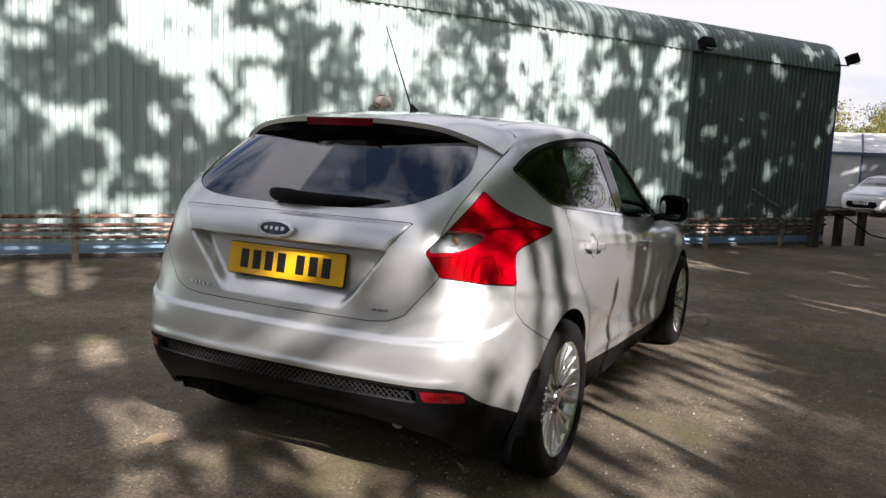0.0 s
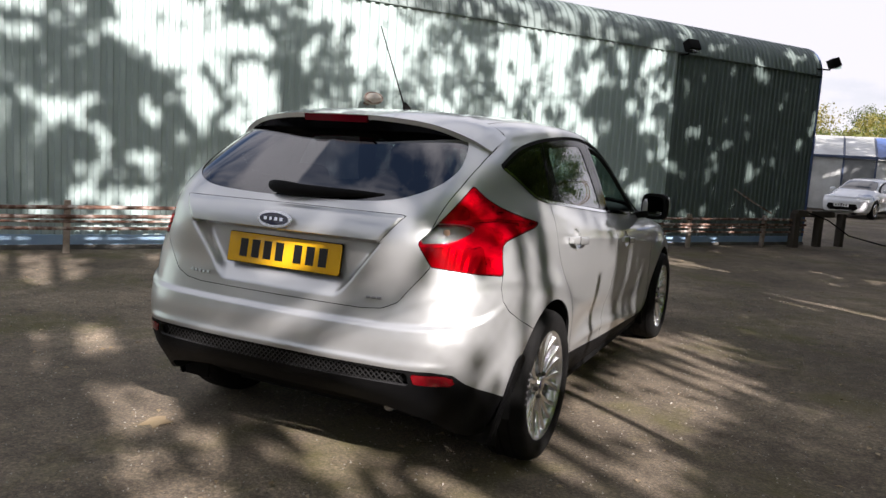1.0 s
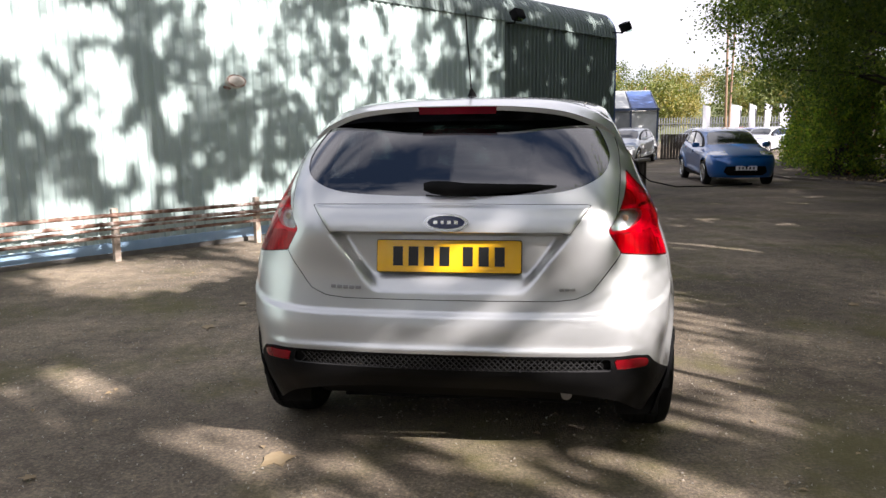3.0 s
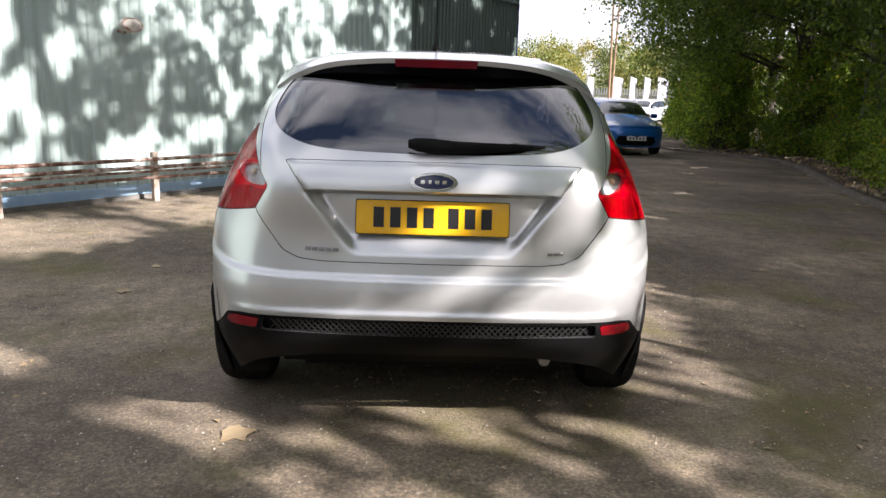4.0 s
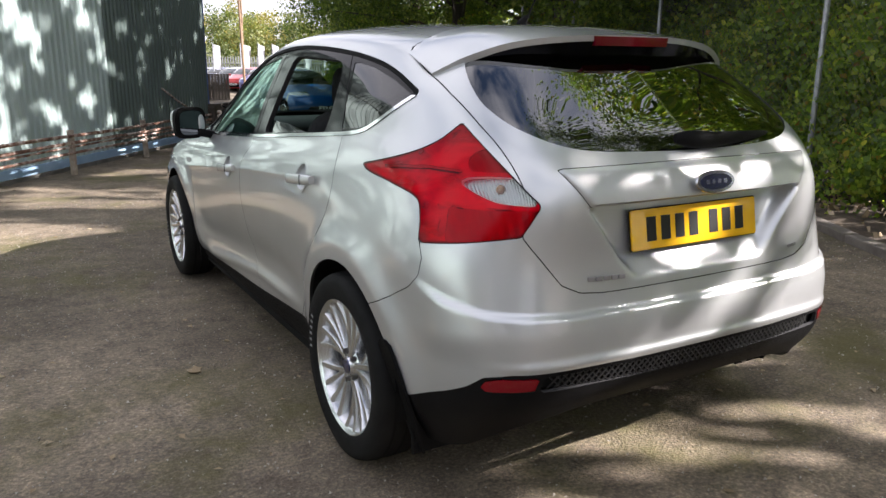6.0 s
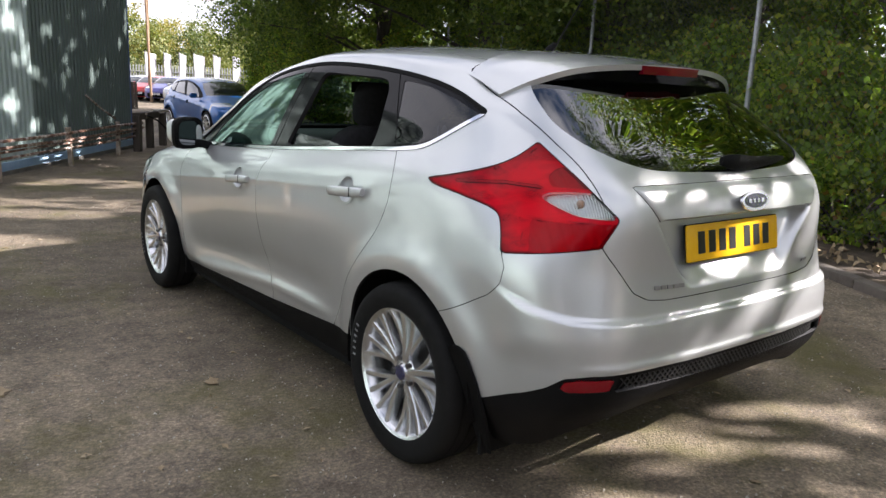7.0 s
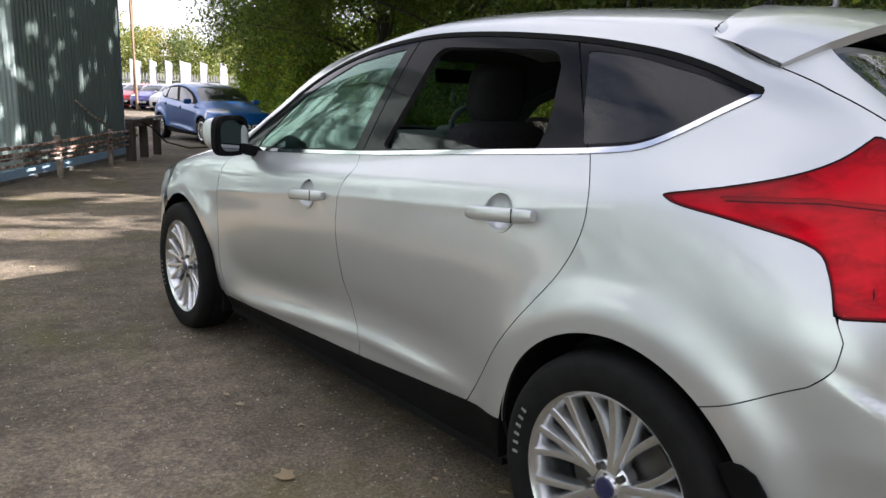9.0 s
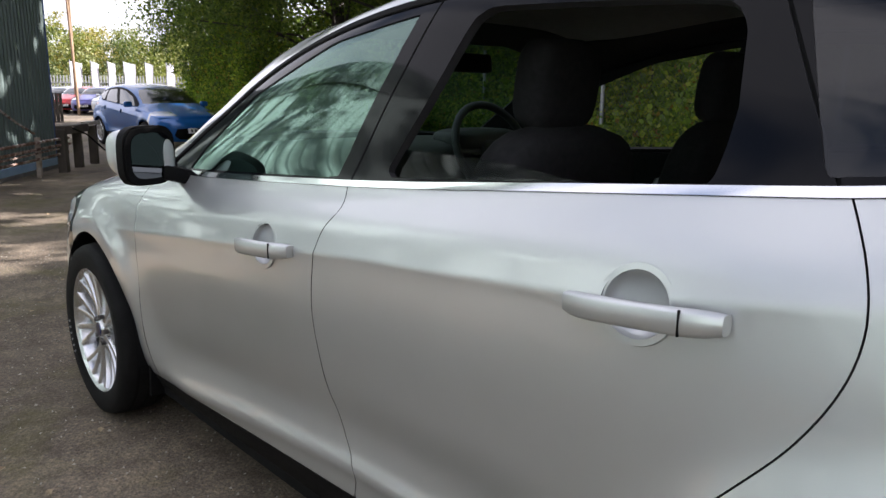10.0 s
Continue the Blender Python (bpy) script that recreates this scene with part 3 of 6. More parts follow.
def shell_points():
    lines = np.array([uneven(l, ALONG) for l in LINES])
    grid = uneven(lines, UP)
    grid[:, 0, 0] = 0
    grid[:, -1, 0] = 0
    grid[-1, :, 0] = 0
    p = grid.reshape(-1, 3)
    x, y, z = p.T.copy()
    flank = ease(x, 0.66, 0.76)
    # arches swell and their lips turn out
    for wy in WHEELS_Y:
        r = np.hypot(y - wy, z - HUB_Z)
        p[:, 0] += flank * 0.024 * np.exp(-(np.maximum(r - 0.405, 0.35 * (0.405 - r)) / 0.060) ** 2) * ease(z, 0.2, 0.4) * ease(1.05 - z, 0, .3)
    # shoulder crease and the scoop low on the doors
    crease = np.interp(y, [-0.1, 0.49, 1.04, 1.53, 2.34], [0.985, 0.9, 0.862, 0.816, 0.735])
    p[:, 0] += flank * 0.006 * np.exp(-np.abs(z - crease) / 0.022) * ease(y, -0.1, 0.35) * ease(2.6 - y, 0, 0.4)
    scoop = np.interp(y, [0.63, 1.08, 1.52, 2.0], [0.376, 0.377, 0.336, 0.283])
    p[:, 0] += flank * ease(y, 0.45, 0.75) * ease(2.25 - y, 0, 0.3) * (0.011 * np.exp(-((z - scoop) / 0.022) ** 2) - 0.010 * np.exp(-((z - scoop - 0.10) / 0.06) ** 2))
    # the plate's hollow in the tailgate, under a sharp ledge
    tail = (y < -0.3) & (x < 0.5)
    half = np.interp(z, [0.73, 0.931], [0.275, 0.43])
    hollow = ease(half - x, -0.012, 0.030) * ease(0.934 - z, -0.006, 0.010) * np.interp(z, [0.72, 0.75, 0.78, 0.931], [0, 0.022, 0.044, 0.062])
    p[:, 1] += np.where(tail, hollow, 0)
    # a light step along the top of the badge panel
    edge = np.interp(z, [0.931, 1.03], [0.433, 0.507])
    proud = ease(edge - x, 0, 0.012) * ease(1.032 - z, 0, 0.008) * ease(z, 0.928, 0.934)
    p[:, 1] -= np.where(tail, 0.009 * proud, 0)
    # the bumper stands out below a crease that climbs towards the flanks
    q = x + y
    line = np.interp(q, [-.77, -.25, .05, .22, .34, .45, .55], [.640, .642, .655, .682, .720, .765, .80])
    reach = 0.015 * ease(z - line, 0.012, -0.006) * ease(z, 0.50, 0.61) * ease(0.42 - q, 0, 0.22)
    k = np.clip(x / .80, 0, 1) ** 4
    far = np.where(y < -0.15, reach / np.hypot(k, 1 - k), 0)
    p[:, 0] += far * k
    p[:, 1] -= far * (1 - k)
    # the bumper's lower lip rolls out over the black skirt
    lip = 0.007 * np.exp(-((z - 0.517) / 0.013) ** 2) * ease(0.10 - q, 0, 0.25)
    p[:, 1] -= np.where(y < -.3, lip * (1 - k), 0)
    p[:, 0] += np.where(y < -.3, lip * k, 0)
    return p, grid.shape[:2]


shell_p, (rows_n, cols_n) = shell_points()
skin = [tuple(v) for v in shell_p]
whole = []
for i in range(rows_n - 1):
    for j in range(cols_n - 1):
        a = i * cols_n + j
        whole.append((a, a + 1, a + cols_n + 1, a + cols_n))


def split(faces, field):
    """Cuts faces of the shell where the field is 0: (those below 0, those above)."""
    val = list(field(np.array(skin)))
    made, low, high = {}, [], []

    def between(i, j):
        key = (i, j) if i < j else (j, i)
        if key not in made:
            k = val[i] / (val[i] - val[j])
            a, b = skin[i], skin[j]
            made[key] = len(skin)
            skin.append(tuple(a[n] + k * (b[n] - a[n]) for n in range(3)))
            val.append(0.0)
        return made[key]

    for f in faces:
        v = [val[i] for i in f]
        if max(v) <= 0:
            low.append(f)
        elif min(v) >= 0:
            high.append(f)
        else:
            fl, fh = [], []
            for n, i in enumerate(f):
                j = f[(n + 1) % len(f)]
                if val[i] <= 0:
                    fl.append(i)
                if val[i] >= 0:
                    fh.append(i)
                if val[i] * val[j] < 0:
                    k = between(i, j)
                    fl.append(k)
                    fh.append(k)
            if len(fl) > 2:
                low.append(tuple(fl))
            if len(fh) > 2:
                high.append(tuple(fh))
    return low, high


gaps = []


def panel(faces, field, gap=0.0014):
    """Takes the panel below 0 out of the faces, with a gap round it: (the panel, the rest)."""
    low, rest = split(faces, lambda p: field(p) + gap)
    strip, rest = split(rest, lambda p: field(p) - gap)
    gaps.extend(strip)
    return low, rest


def xz(poly):
    return lambda p: inside(poly, p[:, (0, 2)])


def yz(poly):
    return lambda p: np.where(p[:, 0] > 0.4, inside(poly, p[:, 1:]), 1.0)


def qz(poly):
    """Outline in the coordinate x + y, which runs on round the tail's corner."""
    return lambda p: np.where(p[:, 1] < 1.0, inside(poly, np.c_[p[:, 0] + p[:, 1], p[:, 2]]), 1.0)


def most(*fields):
    return lambda p: np.max([f(p) for f in fields], axis=0)


rest = whole
# wheel openings
for wy in WHEELS_Y:
    _, rest = split(rest, lambda p: np.where(p[:, 0] > 0.45, np.hypot(p[:, 1] - wy, p[:, 2] - HUB_Z) - ARCH, 1.0))
    _, rest = split(rest, lambda p: np.where(p[:, 0] > 0.45, np.maximum(np.abs(p[:, 1] - wy) - ARCH, p[:, 2] - HUB_Z), 1.0))
# tail lamp
LAMP = np.vstack([spline([(.724, 1.003), (.57, 1.03), (.42, 1.062), (.315, 1.096), (.226, 1.144)], 6)[:-1], spline([(.226, 1.144), (.05, 1.048), (-.085, .966)], 6)[:-1],
                  spline([(-.085, .966), (-.117, .942), (-.098, .912), (-.054, .861)], 5)[:-1], spline([(-.054, .861), (.15, .842), (.350, .828)], 4)[:-1],
                  spline([(.350, .828), (.358, .90), (.390, .942), (.54, .968), (.685, .986), (.724, 1.003)], 6)[:-1]])
lamp_f, rest = panel(rest, qz(LAMP), 0.0016)
# tailgate, its window
TAIL = [(-.5, .692), (.38, .694), (.455, .702), (.512, .728), (.545, .77), (.592, .83), (.612, .86), (.59, .95), (.622, 1.14), (.626, 1.22), (.618, 1.28), (.602, 1.345), (.575, 1.38), (.50, 1.5), (-.5, 1.5)]
tail_f, rest = panel(rest, most(xz(TAIL), lambda p: p[:, 1] + 0.03))
REAR_GLASS = np.vstack([spline([(-.3, 1.066), (0, 1.062), (.3, 1.068), (.45, 1.086), (.548, 1.13), (.584, 1.185), (.578, 1.24), (.55, 1.30), (.505, 1.345)], 5), [(-.3, 1.37)]])
rear_glass_f, tail_f = split(tail_f, most(xz(REAR_GLASS), lambda p: p[:, 1] + 0.2))
# hairline gap over black paints in the shade line of the crease
BADGE_PANEL = [(-.5, .9335), (.432, .9335), (.506, 1.031), (.490, 1.034), (-.5, 1.042)]
badge_f, tail_f = panel(tail_f, xz(BADGE_PANEL), 0.0009)
# rear bumper, with its black lower half
BUMP = [(-2, .1), (-2, .92), (-.06, .92), (.20, .86), (.347, .831), (.330, .79), (.343, .74), (.391, .70), (.488, .655), (.63, .60), (.63, .1)]
bump_f, rest = panel(rest, qz(BUMP))


def skirt_line(p):
    q = p[:, 0] + p[:, 1]
    return np.interp(q, [-.9, -.2, -.05, .06, .13, .22, .45], [.503, .503, .502, .49, .455, .425, .36])


skirt_f, bump_f = split(bump_f, lambda p: p[:, 2] - skirt_line(p))
# front bumper and bonnet
nose_f, rest = panel(rest, most(lambda p: 2.93 - p[:, 1], lambda p: p[:, 2] - 0.77), 0.0005)
head_f, rest = panel(rest, most(lambda p: 2.86 - p[:, 1], lambda p: 0.40 - p[:, 0], lambda p: p[:, 2] - 0.86), 0.0005)
WIND = [(-.5, 1.03), (.4, 1.025), (.585, 1.01), (.66, 1.01), (.60, 1.21), (.535, 1.315), (.35, 1.355), (-.5, 1.37)]
wind_f, rest = split(rest, most(xz(WIND), lambda p: 1.45 - p[:, 1]))
bonnet_f, rest = panel(rest, most(lambda p: p[:, 0] - np.interp(p[:, 1], [2.3, 3.0], [.69, .64]), lambda p: 2.36 - p[:, 1], lambda p: p[:, 2] - 1.06))
# glasshouse at the side
DLO = np.vstack([spline([(-.19, 1.217), (-.05, 1.268), (.10, 1.305), (.33, 1.338), (.65, 1.362), (.96, 1.362), (1.35, 1.315), (1.70, 1.215), (2.02, 1.06), (2.16, .968)], 6)[:-1],
                 spline([(2.16, .968), (2.0, .954), (1.15, 1.001), (.6, 1.045), (.17, 1.080)], 5)[:-1], spline([(.17, 1.080), (.04, 1.097), (-.04, 1.130), (-.13, 1.182), (-.19, 1.217)], 5)[:-1]])
dlo_f, rest = split(rest, yz(DLO))
seam_f, rest = split(rest, lambda p: yz(DLO)(p) - 0.013)
belt_f, seal_f = split(seam_f, lambda p: p[:, 2] - np.interp(p[:, 1], [-.25, -.19, .0, .2, 2.1, 2.3], [1.205, 1.212, 1.19, 1.15, .985, .96]))
FRONT_PANE = [(1.985, .962), (1.93, 1.025), (1.72, 1.172), (1.34, 1.297), (1.03, 1.338), (1.19, 1.003)]
front_pane_f, pillar_f = split(dlo_f, yz(FRONT_PANE))
REAR_PANE = np.vstack([[(1.03, 1.018), (.945, 1.16)], spline([(.878, 1.298), (.856, 1.328), (.82, 1.337)], 4), spline([(.43, 1.321), (.37, 1.310), (.340, 1.275)], 4), spline([(.322, 1.17), (.326, 1.115), (.335, 1.068)], 4)])
rear_pane_f, pillar_f = split(pillar_f, yz(REAR_PANE))
QUARTER = [(.195, 1.090), (.272, 1.316), (.12, 1.296), (-.05, 1.255), (-.175, 1.214), (-.10, 1.17), (-.02, 1.127), (.05, 1.105)]
quarter_f, pillar_f = split(pillar_f, yz(QUARTER))
pillar_b, pillar_f = panel(pillar_f, yz([(1.146, .98), (.955, 1.40), (3, 1.4), (3, .8)]), 0.003)
pillar_c, pillar_d = panel(pillar_f, yz([(.165, 1.06), (.345, 1.40), (2, 1.4), (2, .8)]), 0.003)
# sills and doors
def sill_line(p):
    return np.interp(p[:, 1], [.35, .51, 1.1, 1.52, 2.2], [.347, .339, .301, .284, .254])


sill_f, rest = panel(rest, most(lambda p: p[:, 2] - sill_line(p), lambda p: np.abs(p[:, 1] - 1.32) - 1.05, lambda p: .5 - p[:, 0]), 0.0015)
REAR_EDGE = spline([(.17, 1.09), (.152, 1.06), (.122, 1.00), (.108, .94), (.120, .87), (.162, .79), (.225, .712), (.345, .575), (.435, .455), (.52, .33)], 4)
MID_EDGE = spline([(1.145, 1.01), (1.125, .95), (1.16, .89), (1.186, .75), (1.177, .61), (1.147, .46), (1.095, .385), (1.085, .36), (1.105, .28)], 4)
FRONT_EDGE = spline([(2.16, .97), (2.2, .86), (2.222, .76), (2.242, .47), (2.205, .22)], 4)
door_r_f, rest = panel(rest, yz(np.vstack([REAR_EDGE, MID_EDGE[::-1]])))
door_f_f, rest = panel(rest, yz(np.vstack([MID_EDGE, FRONT_EDGE[::-1]])))
CUPS = ((.389, .906), (1.387, .836))
CUP_W, CUP_H = .055, .050
cup_hole = lambda c: lambda p: np.hypot((p[:, 1] - c[0]) / CUP_W, (p[:, 2] - c[1]) / CUP_H) - 1 + 3 * (p[:, 0] < .5)
door_r_f = split(door_r_f, cup_hole(CUPS[0]))[1]
door_f_f = split(door_f_f, cup_hole(CUPS[1]))[1]
roof_f, rest = panel(rest, most(lambda p: 1.30 - p[:, 2], lambda p: p[:, 0] - np.interp(p[:, 1], [-.1, .1, .5, .95, 1.3, 1.5], [.50, .515, .545, .55, .53, .49]), lambda p: p[:, 1] - 1.55), 0.003)
fender_f, quarter_body_f = split(rest, lambda p: 1.4 - p[:, 1])


def drop_crumbs(bm):
    """Leaves out slivers that hang on to nothing."""
    left, lots = set(bm.faces), []
    while left:
        f = left.pop()
        lot, todo = [f], [f]
        while todo:
            for e in todo.pop().edges:
                for g in e.link_faces:
                    if g in left:
                        left.discard(g)
                        lot.append(g)
                        todo.append(g)
        lots.append((sum(g.calc_area() for g in lot), lot))
    most_area = max(a for a, _ in lots)
    for a, lot in lots:
        if a < most_area * .08:
            bmesh.ops.delete(bm, geom=lot, context="FACES")


def shell_bm(faces, sides=(1, -1), out=0.0, trim=False):
    """The faces as a bmesh on one side (1 or -1) or both, moved out along the normal."""
    bm = bmesh.new()
    for s in sides:
        used = {}
        for f in faces:
            vs = []
            for i in f:
                if i not in used:
                    x, y, z = skin[i]
                    used[i] = bm.verts.new((s * x, y, z))
                if used[i] not in vs:
                    vs.append(used[i])
            if len(vs) > 2:
                try:
                    bm.faces.new(vs if s > 0 else vs[::-1])
                except ValueError:
                    pass
    bmesh.ops.remove_doubles(bm, verts=bm.verts, dist=0.0003)
    if trim:
        drop_crumbs(bm)
    bm.normal_update()
    if out:
        for v, n in [(v, v.normal.copy()) for v in bm.verts]:
            v.co += out * n
    return bm


def sheet(name, faces, material, parent, label="", sides=(1, -1), out=0.0, thick=0.012, lining=None):
    """A panel of the shell with thickness; its inner face and edges wear the lining."""
    bm = shell_bm(faces, sides, out, name != "panel_gap_seal")
    if thick:
        outer = list(bm.faces)
        rim = [e for e in bm.edges if e.is_boundary]
        inner = {v: bm.verts.new(v.co - thick * v.normal) for v in list(bm.verts)}
        for f in outer:
            bm.faces.new([inner[v] for v in reversed(f.verts)]).material_index = 1
        for e in rim:
            loop = e.link_loops[0]
            a, c = loop.vert, loop.link_loop_next.vert
            if abs(a.co.x) + abs(c.co.x) > 1e-5:
                bm.faces.new((c, a, inner[a], inner[c])).material_index = 1
    ob = part(name, bm, material, parent, label, 40)
    ob.data.materials.append(lining or LINING)
    return ob


car = tagged(empty("hatchback_car"), "silver five-door hatchback car parked on worn asphalt, two side windows open", "car")
for side in (1, -1):
    sheet("rear_quarter_panel", quarter_body_f, SILVER, car, sides=(side,))
    sheet("front_wing", fender_f, SILVER, car, sides=(side,))
    sheet("sill", sill_f, TRIM, car, "black plastic sill", sides=(side,), thick=0.01)
    sheet("window_seal", seal_f, SEAL, car, sides=(side,), thick=0.006)
    sheet("belt_strip", belt_f, CHROME, car, "bright chrome strip under the windows", sides=(side,), out=0.003, thick=0.006)
    d = sheet("rear_door", door_r_f, SILVER, car, sides=(side,), thick=0.02)
    sheet("pillar_trim", pillar_c, PIANO, d, "gloss black pillar trim", sides=(side,), out=-0.004, thick=0.02)
    d2 = sheet("front_door", door_f_f, SILVER, car, sides=(side,), thick=0.02)
    sheet("pillar_trim", pillar_b, PIANO, d2, "gloss black pillar trim", sides=(side,), out=-0.004, thick=0.02)
    if side < 0:
        sheet("window_pane", front_pane_f, GREEN_GLASS, d2, "green tinted window", sides=(side,), out=-0.007, thick=0)
    if side < 0:
        low_glass = split(rear_pane_f, lambda p: p[:, 2] - np.interp(p[:, 1], [.5, .55, .76, 1.0], [1.045, 1.056, 1.074, 1.077]))[0]
        sheet("window_pane", low_glass, LOWERED_GLASS, d, "lowered door window with its top edge showing", sides=(side,), out=-0.02, thick=0)
    else:
        sheet("window_pane", rear_pane_f, SMOKED_GLASS, d, "dark tinted window", sides=(side,), out=-0.007, thick=0)
    sheet("quarter_pane", quarter_f, CORNER_GLASS, car, "dark tinted corner window", sides=(side,), out=-0.006, thick=0)
    sheet("quarter_trim", pillar_d, PIANO, car, sides=(side,), out=-0.004, thick=0.01)
sheet("roof", roof_f, SILVER, car, lining=HEADLINER)
sheet("bonnet", bonnet_f, SILVER, car)
sheet("windscreen", wind_f, GREEN_GLASS, car, "windscreen", out=-0.004, thick=0)
sheet("front_bumper", nose_f, SILVER, car)
for side in (1, -1):
    sheet("headlamp", head_f, CLEAR_GLASS, car, "clear headlamp", sides=(side,), thick=0)
tailgate = sheet("tailgate", tail_f, SILVER, car, thick=0.016)
sheet("badge_panel", badge_f, SILVER, tailgate, thick=0.012)
sheet("rear_window", rear_glass_f, DARK_GLASS, tailgate, "dark tinted rear window", out=-0.003, thick=0)
bumper = sheet("rear_bumper", bump_f, SILVER, car)
REFLECTOR = [(-.15, .489), (.0, .488), (.055, .479), (.078, .460), (.05, .447), (-.13, .452)]
reflector_f, skirt_f = panel(skirt_f, qz(REFLECTOR), 0.0012)
GRILLE = [(-.95, .494), (-.165, .491), (-.15, .445), (-.95, .440)]
grille_f, skirt_f = split(skirt_f, qz(GRILLE))
sheet("bumper_skirt", skirt_f, TRIM, bumper, "black textured lower bumper", out=-0.002)
sheet("panel_gap_seal", gaps, SEAL, car, "black seals behind the panel gaps", out=-0.009, thick=0)

# ---- the silver hatchback: lamps, spoiler, trim ----
IRON = mat("brake_iron", (0.10, 0.095, 0.09), 0.5, 0.8)


def cushion(size, m, r=.5, n=14):
    """A soft block."""
    bm = bmesh.new()
    bmesh.ops.create_uvsphere(bm, u_segments=20, v_segments=n, radius=1)
    f = lambda t: math.copysign(abs(t) ** r, t)
    for v in bm.verts:
        v.co = (f(v.co.x) * size[0] / 2, f(v.co.y) * size[1] / 2, f(v.co.z) * size[2] / 2)
    bm.transform(m)
    return bm


def red_lens(name="red_lens", base=(0.62, 0.001, 0.012)):
    """Moulded red plastic, half seen through."""
    m = mat(name, base, 0.08, Specular_IOR_Level=0.3)
    co = coords(m, (1, 1, 2.6))
    w = node(m, "TexNoise", Scale=11.0, Detail=3.0, Distortion=0.6)
    wire(m, co, "Vector", w, "Vector")
    tone = ramp(m, [(0.36, tuple(v * .50 for v in base)), (0.60, base)])
    wire(m, w, "Fac", tone, "Fac")
    wire(m, tone, "Color", m.node_tree.nodes["Principled BSDF"], "Base Color")
    t = m.node_tree
    clear, mix = node(m, "BsdfTransparent"), node(m, "MixShader", Fac=0.45)
    clear.inputs["Color"].default_value = (1.0, 0.010, 0.035, 1)
    t.links.new(t.nodes["Principled BSDF"].outputs[0], mix.inputs[1])
    t.links.new(clear.outputs[0], mix.inputs[2])
    t.links.new(mix.outputs[0], t.nodes["Material Output"].inputs["Surface"])
    return m


RED_LENS = red_lens()
CLEAR_LENS = pane("clear_lens", (0.86, 0.86, 0.86), 1.45)
BULB = mat("bulb_glass", (0.40, 0.26, 0.16), 0.15)
RED_RIM = mat("dark_red_rim", (0.13, 0.001, 0.003), 0.2, Specular_IOR_Level=0.15)


def facets(name, base, scale=26.0, relief=0.9):
    """The moulded reflector behind a lens."""
    m = mat(name, base, 0.22, 0.35)
    b = m.node_tree.nodes["Principled BSDF"]
    co = coords(m, (1, 1, 1))
    w = node(m, "TexWave", Scale=scale, Distortion=1.2, Detail=1.0)
    wire(m, co, "Vector", w, "Vector")
    n = node(m, "TexNoise", Scale=9.0, Detail=2.0)
    wire(m, co, "Vector", n, "Vector")
    mul = node(m, "Mix", Factor=0.6)
    mul.data_type = "FLOAT"
    m.node_tree.links.new(w.outputs["Fac"], mul.inputs[2])
    m.node_tree.links.new(n.outputs["Fac"], mul.inputs[3])
    bp = node(m, "Bump", Strength=relief, Distance=0.008)
    m.node_tree.links.new(mul.outputs[0], bp.inputs["Height"])
    wire(m, bp, "Normal", b, "Normal")
    return m


HOUSING = facets("lamp_reflector", (0.92, 0.90, 0.90), 14)
SILVER_HOUSING = facets("silver_reflector", (0.40, 0.41, 0.41), 55, 0.5)
SILVER_HOUSING.node_tree.nodes["Principled BSDF"].inputs["Metallic"].default_value = 0.85


def skirted(name, faces, material, parent, label, side, deep):
    """A lens whose edge turns in."""
    bm = shell_bm(faces, (side,))
    edges = [e for e in bm.edges if e.is_boundary]
    g = bmesh.ops.extrude_edge_only(bm, edges=edges)
    for v in [v for v in g["geom"] if isinstance(v, bmesh.types.BMVert)]:
        near = min((e.other_vert(v) for e in v.link_edges), key=lambda o: (o.co - v.co).length)
        v.co -= deep * near.normal
    return part(name, bm, material, parent, label, 40)


INSET = np.vstack([spline([(.20, .994), (.17, 1.006), (.08, 1.012), (-.03, 1.012), (-.055, 1.006)], 3), spline([(-.104, .95), (-.101, .943), (-.08, .941), (.04, .947), (.12, .965), (.185, .985)], 3)])
inset_f, red_f = split(lamp_f, qz(INSET))
rim_f, red_f = split(red_f, lambda p: -np.where((p[:, 0] + p[:, 1] > .22) & (p[:, 2] < 1.06), 0.006, 0.0028) - qz(LAMP)(p))
CHAMBER = spline([(.165, 1.022), (.17, 1.055), (.12, 1.078), (.05, 1.070), (-.01, 1.035), (-.03, 1.024), (.165, 1.022)], 4)[:-1]
chamber_f, red_f = split(red_f, qz(CHAMBER))
low_f, red_f = split(red_f, lambda p: np.maximum(p[:, 2] - np.interp(p[:, 0] + p[:, 1], [-.1, .1, .3, .5], [.930, .926, .935, .90]), p[:, 0] + p[:, 1] - .235))
q_of = lambda p: p[:, 0] + p[:, 1]
seam_1, red_f = split(red_f, lambda p: np.maximum(np.abs(p[:, 2] - np.interp(q_of(p), [.19, .36, .60], [1.018, 1.022, 1.006])) - .0055, np.abs(q_of(p) - .39) - .20))
seam_2, red_f = split(red_f, lambda p: np.maximum(np.abs(p[:, 2] - np.interp(q_of(p), [-.1, .1, .345], [.933, .930, .936])) - .0025, np.abs(q_of(p) - .13) - .205))
seam_3, red_f = split(red_f, lambda p: np.maximum(np.abs(q_of(p) - np.interp(p[:, 2], [.84, .92, .97], [.262, .270, .300])) - .0045, np.abs(p[:, 2] - .89) - .045))
seams_f = seam_1 + seam_2 + seam_3
DEEP_RED, LOW_RED = red_lens("deep_red_lens", (0.12, 0.001, 0.003)), red_lens("lower_red_lens", (0.22, 0.001, 0.006))
